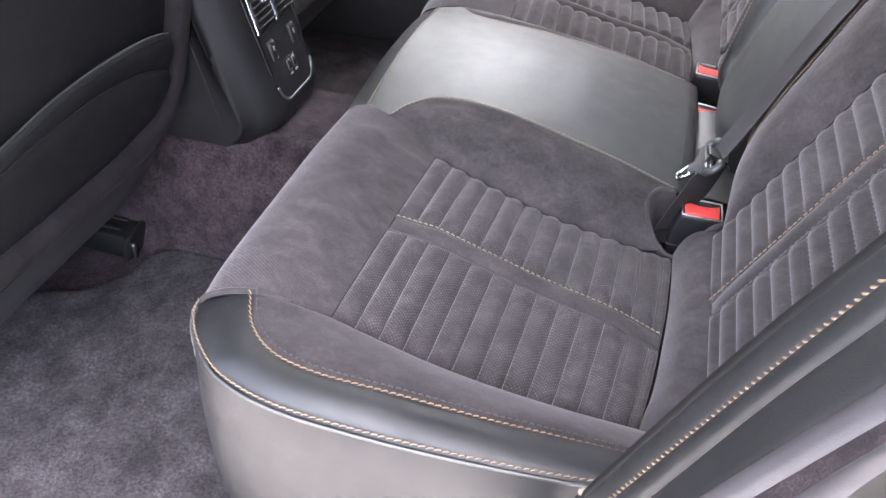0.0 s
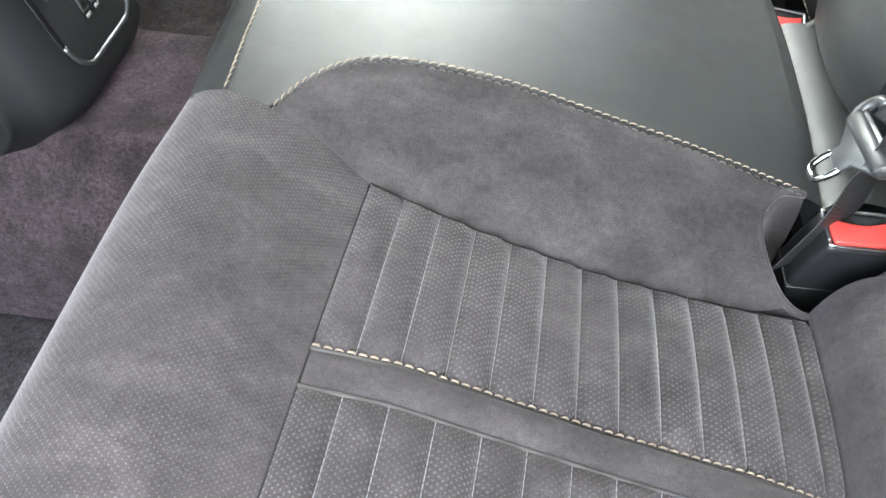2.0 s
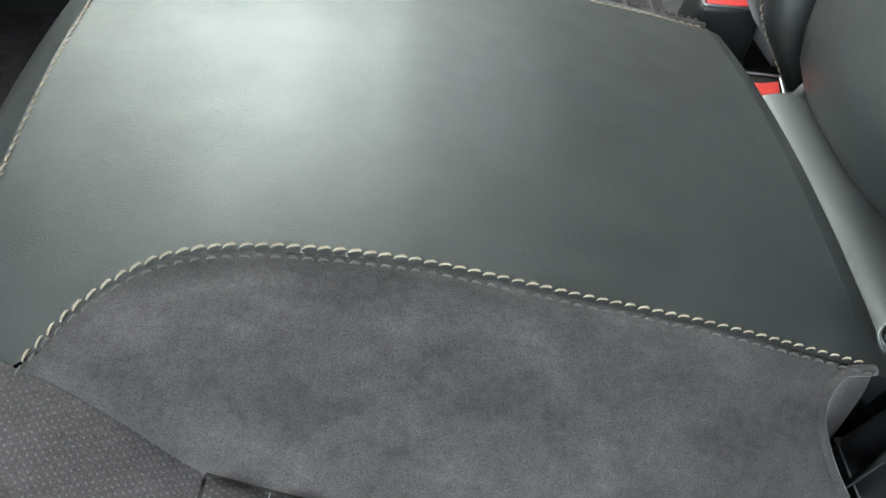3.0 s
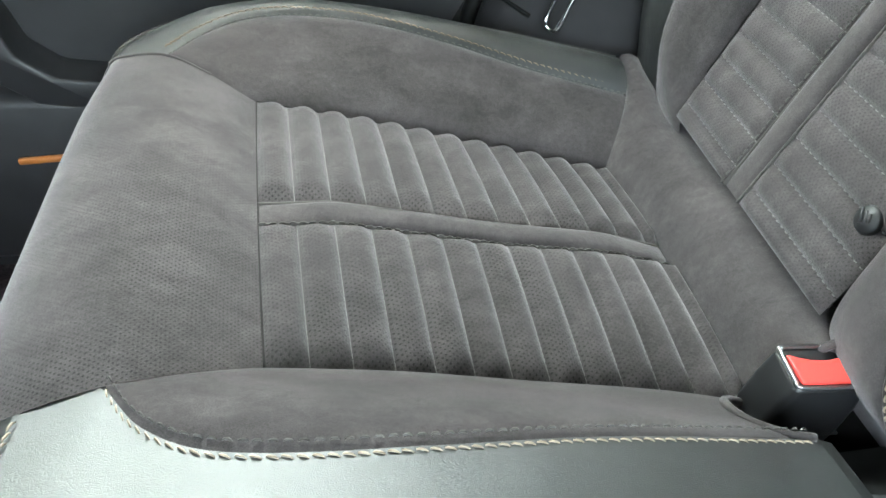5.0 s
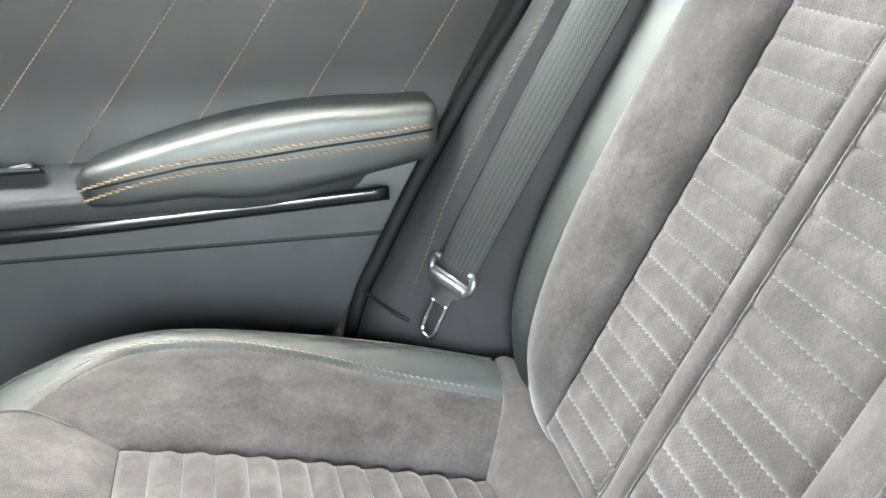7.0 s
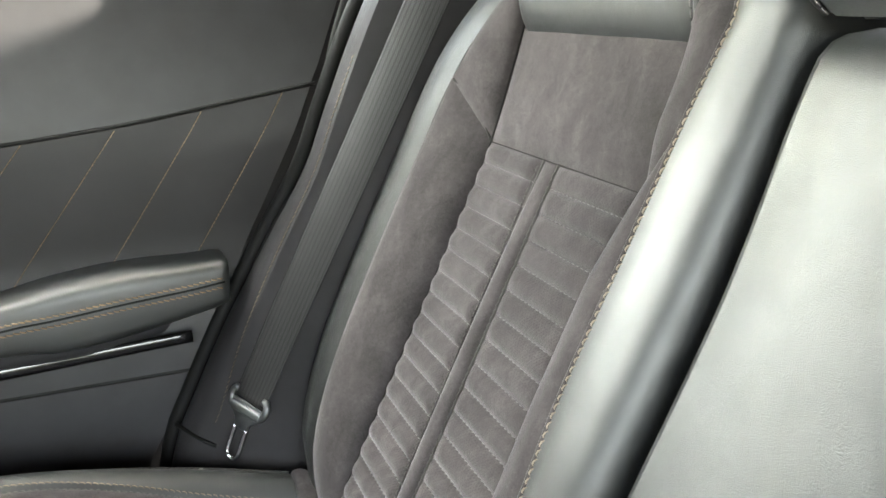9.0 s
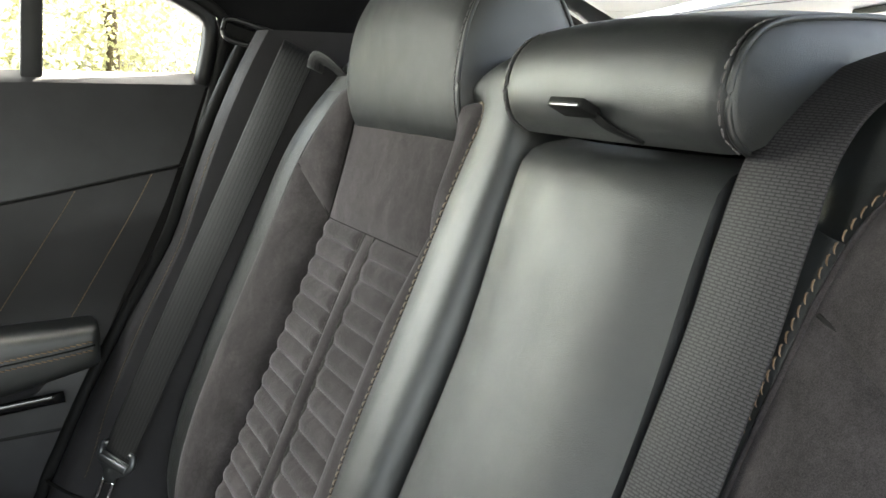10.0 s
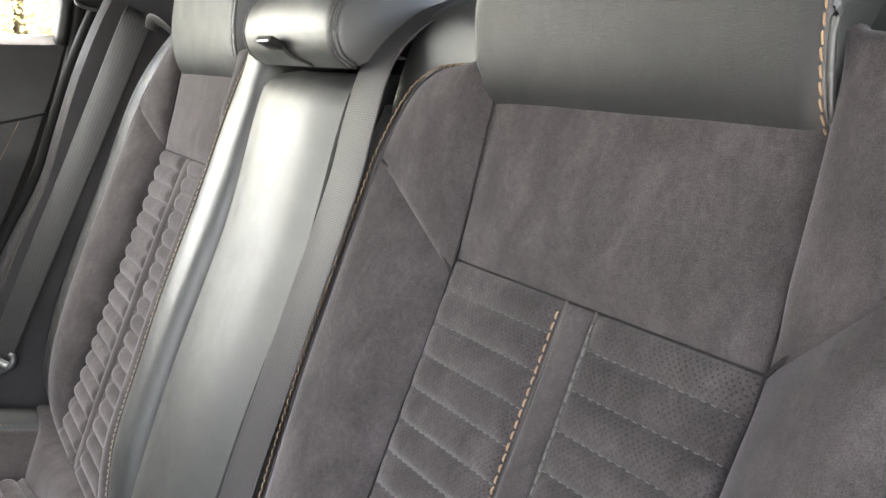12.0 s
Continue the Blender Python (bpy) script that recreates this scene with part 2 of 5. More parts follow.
def spline(pts, n):
    """n + 1 points, even in length, on a smooth curve through pts."""
    p = np.asarray(pts, float)
    if len(p) == 2:
        w = np.linspace(0, 1, n + 1)[:, None]
        return p[0] * (1 - w) + p[1] * w
    q = np.vstack([2 * p[0] - p[1], p, 2 * p[-1] - p[-2]])
    out = []
    for i in range(1, len(q) - 2):
        a, b, c, d = q[i - 1], q[i], q[i + 1], q[i + 2]
        u = np.linspace(0, 1, 16, endpoint=False)[:, None]
        out.append(0.5 * (2 * b + (c - a) * u + (2 * a - 5 * b + 4 * c - d) * u ** 2 + (3 * b - a - 3 * c + d) * u ** 3))
    out = np.vstack(out + [p[-1:]])
    s = np.r_[0, np.cumsum(np.linalg.norm(np.diff(out, axis=0), axis=1))]
    w = np.linspace(0, s[-1], n + 1)
    return np.stack([np.interp(w, s, out[:, k]) for k in range(3)], 1)


def lerp(a, b, w):
    return np.asarray(a, float) * (1 - w) + np.asarray(b, float) * w


def pillow(u, v, p=0.5):
    return (np.clip(4 * u * (1 - u), 0, 1) ** p) * (np.clip(4 * v * (1 - v), 0, 1) ** p)


def sheet(curves, nu, nv, puff=0.0, up=(0, 0, 1), shape=None, mirror=1):
    """A skin through 2 or more curves laid side by side; it swells along its normal by puff. Returns verts, faces, uvs."""
    c = np.array([spline(k, nu) for k in curves])
    g = np.stack([spline(c[:, i], nv) for i in range(nu + 1)], 0) if len(curves) > 2 else np.stack([lerp(c[0], c[1], w) for w in np.linspace(0, 1, nv + 1)], 1)
    du, dv = np.gradient(g, axis=0), np.gradient(g, axis=1)
    nrm = np.cross(du, dv)
    ln = np.linalg.norm(nrm, axis=2, keepdims=True)
    nrm = nrm / np.maximum(ln, 1e-9)
    sg = np.sign((nrm * np.asarray(up)).sum(2, keepdims=True))
    sg[sg == 0] = 1
    nrm = nrm * sg
    u, v = np.meshgrid(np.linspace(0, 1, nu + 1), np.linspace(0, 1, nv + 1), indexing="ij")
    amt = (shape(u, v) if shape else pillow(u, v)) * puff
    g2 = g + nrm * amt[..., None]
    lu = np.cumsum(np.r_[0, np.linalg.norm(np.diff(g[:, nv // 2], axis=0), axis=1)])
    lv = np.cumsum(np.r_[0, np.linalg.norm(np.diff(g[nu // 2], axis=0), axis=1)])
    uv = np.stack(np.meshgrid(lu, lv, indexing="ij"), -1).reshape(-1, 2)
    vs = g2.reshape(-1, 3).copy()
    vs[:, 1] *= mirror
    m = nv + 1
    flip = (sg.mean() < 0) != (mirror < 0)
    fs = []
    for i in range(nu):
        for j in range(nv):
            f = (i * m + j, (i + 1) * m + j, (i + 1) * m + j + 1, i * m + j + 1)
            fs.append(f[::-1] if flip else f)
    return vs, fs, uv


def panel(name, curves, nu, nv, material, parent, puff=0.0, up=(0, 0, 1), shape=None, mirror=1, label="", swap=False):
    vs, fs, uv = sheet(curves, nu, nv, puff, up, shape, mirror)
    if swap:
        uv = uv[:, ::-1]
    return obj(name, vs, fs, material, parent, label, uv)


def stitches(name, curve, material, parent, gap=0.0062, length=0.0048, r=0.0009, lift=(0, 0, 0.0012), lean=0.0, mirror=1, label="", side=(0, 1, 0)):
    """A row of thread stitches along a curve; lean tilts each one sideways."""
    p = np.asarray(curve, float)
    if len(p) < 60:
        p = spline(p, 200)
    s = np.r_[0, np.cumsum(np.linalg.norm(np.diff(p, axis=0), axis=1))]
    n = max(1, int(s[-1] / gap))
    vs, fs = [], []
    rnd = random.Random(n)
    for k in range(n):
        a = (k + 0.5) * gap + rnd.uniform(-0.0002, 0.0002)
        e0 = np.array([np.interp(a - length / 2, s, p[:, i]) for i in range(3)])
        e1 = np.array([np.interp(a + length / 2, s, p[:, i]) for i in range(3)])
        d = e1 - e0
        d /= np.linalg.norm(d) + 1e-9
        sd = np.cross(d, np.asarray(lift) / (np.linalg.norm(lift) + 1e-9))
        sd /= np.linalg.norm(sd) + 1e-9
        e0, e1 = e0 - sd * lean, e1 + sd * lean
        up = np.cross(sd, d)
        b = len(vs)
        c = np.asarray(lift, float)
        ring = []
        for w, rr in ((0.0, 0.75), (0.25, 1.0), (0.75, 1.0), (1.0, 0.75)):
            q = lerp(e0, e1, w) + c * (1.0 if 0 < w < 1 else 0.2)
            for a4 in range(4):
                th = math.pi / 4 + a4 * math.pi / 2
                vs.append(q + (sd * math.cos(th) + up * math.sin(th)) * r * rr)
        for i in range(3):
            for a4 in range(4):
                x0, x1 = b + i * 4 + a4, b + i * 4 + (a4 + 1) % 4
                fs.append((x0, x1, x1 + 4, x0 + 4))
        fs.append((b, b + 3, b + 2, b + 1))
        fs.append((b + 12, b + 13, b + 14, b + 15))
    vs = np.array(vs)
    vs[:, 1] *= mirror
    return obj(name, vs, fs, material, parent, label)


def tube(name, curve, radius, material, parent, sides=8, n=60, mirror=1, flat=1.0, label="", cap=True, updir=(0, 0, 1)):
    p = spline(curve, n)
    d = np.gradient(p, axis=0)
    d /= np.linalg.norm(d, axis=1, keepdims=True) + 1e-9
    sd = np.cross(d, np.asarray(updir, float))
    sd /= np.linalg.norm(sd, axis=1, keepdims=True) + 1e-9
    up = np.cross(sd, d)
    vs = []
    for i in range(n + 1):
        for k in range(sides):
            th = 2 * math.pi * k / sides
            vs.append(p[i] + sd[i] * math.cos(th) * radius + up[i] * math.sin(th) * radius * flat)
    fs = [(i * sides + k, i * sides + (k + 1) % sides, (i + 1) * sides + (k + 1) % sides, (i + 1) * sides + k) for i in range(n) for k in range(sides)]
    if cap:
        fs += [tuple(range(sides))[::-1], tuple(n * sides + k for k in range(sides))]
    vs = np.array(vs)
    vs[:, 1] *= mirror
    return obj(name, vs, fs, material, parent, label)


def strap(name, curve, sides_dir, width, material, parent, thick=0.0012, n=80, mirror=1, label=""):
    """A flat band of that width along a curve; sides_dir: the way across it (one vector or one for each end)."""
    p = spline(curve, n)
    ways = np.array(sides_dir if isinstance(sides_dir[0], (tuple, list)) else (sides_dir, sides_dir), float)
    d = np.gradient(p, axis=0)
    d /= np.linalg.norm(d, axis=1, keepdims=True)
    vs, uv = [], []
    s = np.r_[0, np.cumsum(np.linalg.norm(np.diff(p, axis=0), axis=1))]
    offs = [(-0.5, 0), (-0.46, 1), (0.46, 1), (0.5, 0), (0.46, -1), (-0.46, -1)]
    for i in range(n + 1):
        a = np.array([np.interp(i / n, np.linspace(0, 1, len(ways)), ways[:, k]) for k in range(3)])
        a = a - d[i] * (a @ d[i])
        a /= np.linalg.norm(a)
        nn = np.cross(d[i], a)
        for o, h in offs:
            vs.append(p[i] + a * o * width + nn * h * thick / 2)
            uv.append((o * width, s[i]))
    m = len(offs)
    fs = [(i * m + k, i * m + (k + 1) % m, (i + 1) * m + (k + 1) % m, (i + 1) * m + k) for i in range(n) for k in range(m)]
    fs += [tuple(range(m))[::-1], tuple(n * m + k for k in range(m))]
    vs = np.array(vs)
    vs[:, 1] *= mirror
    return obj(name, vs, fs, material, parent, label, uv)


def box_bm(size, at=(0, 0, 0), rot=(0, 0, 0), bevel=0.0, seg=2, taper=None):
    bm = bmesh.new()
    bmesh.ops.create_cube(bm, size=1.0)
    for v in bm.verts:
        k = 1.0
        if taper and v.co.z > 0:
            k = taper
        v.co = Vector((v.co.x * size[0] * k, v.co.y * size[1] * k, v.co.z * size[2]))
    if bevel:
        bmesh.ops.bevel(bm, geom=list(bm.edges), offset=bevel, segments=seg, profile=0.5, affect="EDGES")
    bmesh.ops.transform(bm, matrix=pose(*at, *rot), verts=bm.verts)
    return bm


def extrude_poly(pts, axis, a, b, bevel=0.0, seg=2):
    """A prism: pts in the plane across the axis ('x': y,z; 'y': x,z; 'z': x,y), from a to b."""
    bm = bmesh.new()

    def place(p, w):
        return {"x": (w, p[0], p[1]), "y": (p[0], w, p[1]), "z": (p[0], p[1], w)}[axis]
    lo = [bm.verts.new(place(p, a)) for p in pts]
    hi = [bm.verts.new(place(p, b)) for p in pts]
    n = len(pts)
    bm.faces.new(lo)
    bm.faces.new(hi[::-1])
    for i in range(n):
        bm.faces.new((lo[i], hi[i], hi[(i + 1) % n], lo[(i + 1) % n]))
    bmesh.ops.recalc_face_normals(bm, faces=bm.faces)
    if bevel:
        bmesh.ops.bevel(bm, geom=list(bm.edges), offset=bevel, segments=seg, profile=0.5, affect="EDGES")
    return bm
# ---- rear bench cushion ----
LIP, CST = (0.030, 0.152, 0.400), (0.064, 0.165, 0.400)
IFI, IFO = (0.128, 0.192, 0.373), (0.112, 0.466, 0.370)
OST = (0.050, 0.484, 0.400)
SEAM_IN = [CST, (0.080, 0.141, 0.404), (0.105, 0.123, 0.408), (0.14, 0.117, 0.408), (0.20, 0.119, 0.402), (0.27, 0.127, 0.388), (0.33, 0.132, 0.374), (0.402, 0.139, 0.353)]
EDGE_IN = [IFI, (0.191, 0.201, 0.354), (0.235, 0.204, 0.341), (0.282, 0.206, 0.328), (0.36, 0.206, 0.313), (0.408, 0.203, 0.305)]
EDGE_OUT = [IFO, (0.19, 0.470, 0.350), (0.25, 0.469, 0.335), (0.32, 0.463, 0.319), (0.395, 0.454, 0.304)]
SEAM_OUT = [OST, (0.070, 0.520, 0.399), (0.100, 0.544, 0.401), (0.14, 0.553, 0.401), (0.20, 0.550, 0.396), (0.27, 0.540, 0.381), (0.34, 0.525, 0.363), (0.424, 0.510, 0.345)]
SEAM_SIDE = [(0.004, 0.497, 0.386), (0.014, 0.523, 0.391), (0.037, 0.552, 0.392), (0.068, 0.574, 0.392), (0.12, 0.589, 0.394), (0.192, 0.589, 0.390), (0.262, 0.582, 0.383), (0.34, 0.569, 0.373), (0.424, 0.549, 0.361)]
SIDE_FOOT = [(0.016, 0.488, 0.06), (0.022, 0.515, 0.06), (0.045, 0.545, 0.06), (0.075, 0.567, 0.06), (0.125, 0.580, 0.06), (0.195, 0.580, 0.06), (0.27, 0.575, 0.06), (0.35, 0.57, 0.06), (0.43, 0.56, 0.06)]
BITE = [(0.442, 0.135, 0.366), (0.446, 0.198, 0.368), (0.448, 0.32, 0.370), (0.447, 0.42, 0.362), (0.443, 0.49, 0.356), (0.440, 0.545, 0.362)]
BAND = (0.3105, 0.3325)


def across(x0, y, w):
    """A point of the seat's sunken middle: w from the front of the quilted part (0) to its back (1), at that distance from the middle of the car."""
    a, b = spline(EDGE_IN, 60), spline(EDGE_OUT, 60)
    k = w * 60
    i = min(int(k), 59)
    p, q = lerp(a[i], a[i + 1], k - i), lerp(b[i], b[i + 1], k - i)
    s = (y - p[1]) / (q[1] - p[1])
    r = lerp(p, q, s)
    r[2] += 0.010 * (4 * s * (1 - s)) * min(1.0, w * 6) * min(1.0, (1.02 - w) * 5)
    r[0] += 0.006 * (4 * s * (1 - s)) * (w - 0.2)
    return r


def cushion_half(bench, m):
    front_in = [IFI, (0.096, 0.178, 0.390), CST, LIP, (0.004, 0.150, 0.386), (-0.010, 0.150, 0.345), (-0.012, 0.150, 0.25), (0.01, 0.150, 0.06)]
    front_mid = [(0.1199, 0.330, 0.3715), (0.088, 0.330, 0.391), (0.050, 0.330, 0.402), (0.012, 0.330, 0.394), (-0.012, 0.330, 0.370), (-0.025, 0.330, 0.325), (-0.022, 0.330, 0.24), (0.005, 0.330, 0.06)]
    front_q = [(0.1255, 0.235, 0.3725), (0.088, 0.228, 0.392), (0.050, 0.222, 0.403), (0.014, 0.220, 0.394), (-0.010, 0.22, 0.372), (-0.022, 0.22, 0.328), (-0.020, 0.22, 0.24), (0.005, 0.22, 0.06)]
    front_r = [(0.1144, 0.425, 0.3705), (0.084, 0.430, 0.391), (0.050, 0.432, 0.402), (0.012, 0.435, 0.394), (-0.010, 0.436, 0.372), (-0.022, 0.436, 0.328), (-0.020, 0.436, 0.24), (0.005, 0.436, 0.06)]
    front_out = [IFO, (0.080, 0.476, 0.388), OST, (0.022, 0.490, 0.397), (0.004, 0.497, 0.386), (-0.010, 0.498, 0.345), (-0.012, 0.496, 0.25), (0.016, 0.488, 0.06)]
    panel("front_roll", [front_in, front_q, front_mid, front_r, front_out], 60, 48, WOVEN if m > 0 else WOVEN_GLINT, bench, mirror=m, label="woven grey suede front roll", swap=True)
    tube("roll_edge", front_out[1:7], 0.0014 if m > 0 else 0.0028, SUEDE, bench, n=50, mirror=m, label="folded suede edge of the front roll")
    # inner bolster
    inner_low = [CST, (0.096, 0.178, 0.390)] + EDGE_IN[:-1] + [(0.392, 0.200, 0.312)]
    top = spline(SEAM_IN[:-1] + [(0.385, 0.1375, 0.3575)], 24)
    low = spline(inner_low, 24)
    mid = (top + low) / 2 + np.linspace(0, 1, 25)[:, None] ** 8 * np.array([-0.018, 0.0, 0.004])
    panel("inner_bolster", [top, mid, low], 70, 18, SUEDE, bench, 0.009, mirror=m, shape=lambda u, v: np.minimum(1, u * 5) * (4 * v * (1 - v)) ** 0.6 * (1 - 0.6 * u ** 8))
    outer_low = [OST, (0.080, 0.476, 0.388)] + EDGE_OUT
    panel("outer_bolster", [SEAM_OUT, outer_low], 70, 18, SUEDE, bench, 0.009, mirror=m, shape=lambda u, v: np.minimum(1, u * 5) * (4 * v * (1 - v)) ** 0.6)
    panel("bolster_edge", [SEAM_OUT, SEAM_SIDE], 70, 14, LEATHER_MATTE, bench, 0.010, up=(0, 0.5, 1), mirror=m, label="black leather bolster edge", shape=lambda u, v: (4 * v * (1 - v)) ** 0.7 * np.minimum(1, u * 5))
    panel("side_skirt", [SEAM_SIDE, [lerp(a, b, 0.4) + np.array([0, 0.012, 0]) for a, b in zip(SEAM_SIDE, SIDE_FOOT)], SIDE_FOOT], 70, 18, LEATHER_SIDE, bench, 0.006, up=(0, 1, 0.1), mirror=m, label="black vinyl side of the cushion", shape=lambda u, v: (4 * v * (1 - v)) ** 0.5)
    # quilted middle
    pitch = [0.0804 * k for k in range(13)] + [1.0]
    for col, (ya, yb) in enumerate(((None, BAND[0]), (BAND[1], None))):
        for k, (w0, w1) in enumerate(zip(pitch, pitch[1:])):

            def row(w):
                a = spline(EDGE_IN, 60)[min(60, int(round(w * 60)))][1]
                b = spline(EDGE_OUT, 60)[min(60, int(round(w * 60)))][1]
                lo, hi = (a, yb + 0.018 * w) if col == 0 else (ya + 0.018 * w, b)
                return [across(0, lerp(lo, hi, s), w) for s in np.linspace(0, 1, 7)]
            panel("quilt_channel", [row(w0), row(w1)], 14, 8, DOTS if m > 0 else DOTS_GLINT, bench, 0.0074, mirror=m, shape=lambda u, v: (4 * v * (1 - v)) ** 0.75 * np.minimum(1, np.minimum(u, 1 - u) * 14) ** 0.5)
            if k:
                c = np.array(row(w0))
                stitches("quilt_thread", c, MID_THREAD if m > 0 else GREY_THREAD, bench, gap=0.0040, length=0.0036, r=0.00034, lift=(0, 0, 0.0004), mirror=m)
    band_a = [across(0, BAND[0] + 0.018 * w, w) for w in np.linspace(0, 1, 20)]
    band_b = [across(0, BAND[1] + 0.018 * w, w) for w in np.linspace(0, 1, 20)]
    panel("quilt_band", [band_a, band_b], 60, 8, SUEDE, bench, 0.0065, mirror=m, label="raised grey suede band")
    for edge in (band_a, band_b):
        tube("band_seam", [p + np.array([0, 0, 0.0004]) for p in edge], 0.0013, DARK_THREAD, bench, sides=6, n=40, mirror=m)
    ba = np.array(band_a) + [0, -0.001, 0.0015]
    stitches("band_thread", ba, PALE if m < 0 else DARK_THREAD, bench, gap=0.0060, length=0.0044, r=0.0007, mirror=m)
    for line in ([across(0, y, 0.0) for y in np.linspace(0.194, 0.464, 8)], EDGE_IN, EDGE_OUT):
        tube("panel_seam", [np.asarray(p) + np.array([0, 0, 0.0004]) for p in line], 0.0007, SEAM_DARK, bench, sides=6, n=50, mirror=m)
    # the strip that rises to the backrest
    rear = [(0.409, 0.200, 0.306), (0.411, 0.26, 0.302), (0.409, 0.33, 0.301), (0.404, 0.40, 0.302), (0.395, 0.454, 0.304), (0.408, 0.482, 0.324), (0.424, 0.510, 0.345), (0.426, 0.549, 0.358)]
    tube("panel_seam", [np.asarray(p) + np.array([-0.001, 0, 0.0008]) for p in rear], 0.0008, SEAM_DARK, bench, sides=6, n=60, mirror=m)
    panel("rear_strip", [rear, [lerp(p, q, 0.55) + np.array([0, 0, 0.002]) for p, q in zip(spline(rear, 12), spline(BITE[1:], 12))], [q + np.array([0.02, 0, -0.02]) for q in spline(BITE[1:], 12)]], 60, 14, SUEDE, bench, 0.006, mirror=m, shape=lambda u, v: (4 * v * (1 - v)) ** 0.6)
    # the well round the buckle
    rim = [(0.400, 0.139, 0.354), (0.384, 0.142, 0.356), (0.373, 0.153, 0.352), (0.370, 0.166, 0.346), (0.376, 0.182, 0.333), (0.390, 0.196, 0.316), (0.409, 0.201, 0.307), (0.424, 0.201, 0.325), (0.438, 0.199, 0.352), (0.452, 0.196, 0.362)]
    panel("well_wall", [rim, [(p[0] * 0.9 + 0.042, p[1] * 0.93 + 0.011, p[2] - 0.02) for p in rim], [(p[0] * 0.86 + 0.058, p[1] * 0.9 + 0.016, p[2] - 0.075) for p in rim]], 40, 12, SUEDE, bench, up=(0, 0, 1), mirror=m, label="grey suede lining of the buckle well")
    tube("well_rim", [(p[0], p[1], p[2] + 0.0005) for p in rim], 0.0026, SUEDE, bench, n=60, mirror=m)
    # seams
    s = spline(SEAM_IN, 200)
    stitches("seam_thread", s + [0, -0.0026, 0.0002], PALE, bench, gap=0.0060, length=0.0050, r=0.00056, lean=0.0007, mirror=m, label="pale contrast stitching")
    stitches("seam_thread", s + [0.0005, 0.0045, 0.0012], DARK_THREAD, bench, gap=0.0060, length=0.0040, r=0.0006, mirror=m)
    s = spline(SEAM_OUT, 200)
    stitches("seam_thread", s + [-0.001, 0.0036, 0.0050], GOLD if m < 0 else SHADED_GOLD, bench, gap=0.0060, length=0.0054, r=0.0006, lean=0.0009, mirror=m, label="tan contrast stitching")
    stitches("seam_thread", s + [0.001, -0.0045, 0.002], DARK_THREAD, bench, gap=0.0060, length=0.0040, r=0.0006, mirror=m)
    s = spline(SEAM_SIDE, 200)
    # bright thread on the near half, dark on the far: shading put into colour
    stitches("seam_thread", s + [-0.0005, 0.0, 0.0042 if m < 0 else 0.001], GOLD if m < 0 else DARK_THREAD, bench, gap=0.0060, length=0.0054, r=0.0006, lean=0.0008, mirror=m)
    tube("seam_piping", s + np.array([0, 0.002, 0.0]), 0.0016, LEATHER, bench, n=120, mirror=m)


bench = thing("rear_bench_cushion", "grey suede and black leather rear bench cushion with quilted seats", "car seat", at=(0.2, 0, 0.06))
cushion_half(bench, 1)
cushion_half(bench, -1)
edge_line = np.vstack([spline([LIP, CST], 10), spline(SEAM_IN, 90)[1:]])
skin = []
for w in np.linspace(-1, 1, 15):
    row = []
    for x in np.linspace(0.030, 0.402, 48):
        ye, ze = np.interp(x, edge_line[:, 0], edge_line[:, 1]), np.interp(x, edge_line[:, 0], edge_line[:, 2])
        zc = np.interp(x, [0.030, 0.15, 0.20, 0.27, 0.402], [0.4145, 0.4175, 0.413, 0.400, 0.365])
        row.append((x, w * ye, lerp(zc, ze, w * w)))
    skin.append(row)
panel("middle_seat", skin, 70, 42, LEATHER, bench, label="black leather middle seat")
c0 = [(0.030, y, 0.400 + 0.012 * (1 - (y / 0.152) ** 2)) for y in np.linspace(-0.152, 0.152, 9)]
panel("middle_front", [c0, [(0.004, p[1], p[2] - 0.016) for p in c0], [(-0.010, p[1], 0.345) for p in c0], [(-0.012, p[1], 0.25) for p in c0], [(0.01, p[1], 0.06) for p in c0]], 30, 40, LEATHER, bench, up=(-1, 0, 0.2), label="black leather front of the middle seat")
stitches("seam_thread", np.array(c0) + [0.002, 0, 0.0016], PALE, bench, gap=0.0060, length=0.0050, r=0.0006, lean=0.0009)
rear_mid = [(0.402, y, 0.352 + 0.012 * (1 - (y / 0.14) ** 2)) for y in np.linspace(-0.14, 0.14, 9)]
panel("middle_back_edge", [rear_mid, [(p[0] + 0.014, p[1], p[2] - 0.010) for p in rear_mid], [(p[0] + 0.020, p[1], p[2] - 0.05) for p in rear_mid]], 30, 10, LEATHER, bench)
panel("shelf_behind_cushion", [[(0.412, -0.16, 0.305), (0.412, 0.16, 0.305)], [(0.50, -0.16, 0.312), (0.50, 0.16, 0.312)]], 4, 4, LEATHER_SIDE, bench)
panel("hinge_cover", [[(0.410, -0.138, 0.325), (0.410, 0.072, 0.325)], [(0.416, -0.138, 0.343), (0.416, 0.072, 0.343)], [(0.436, -0.136, 0.350), (0.436, 0.070, 0.350)], [(0.475, -0.134, 0.343), (0.475, 0.070, 0.343)]], 30, 20, LEATHER, bench, label="black leather flap behind the middle seat")

# ---- backrests ----
def bx(z):
    return 0.436 + 0.437 * (min(z, 0.74) - 0.35) + 0.26 * max(0.0, min(z, 0.86) - 0.74)


def bk(y, z, f=0.0):
    return (bx(z) - f, y, z)


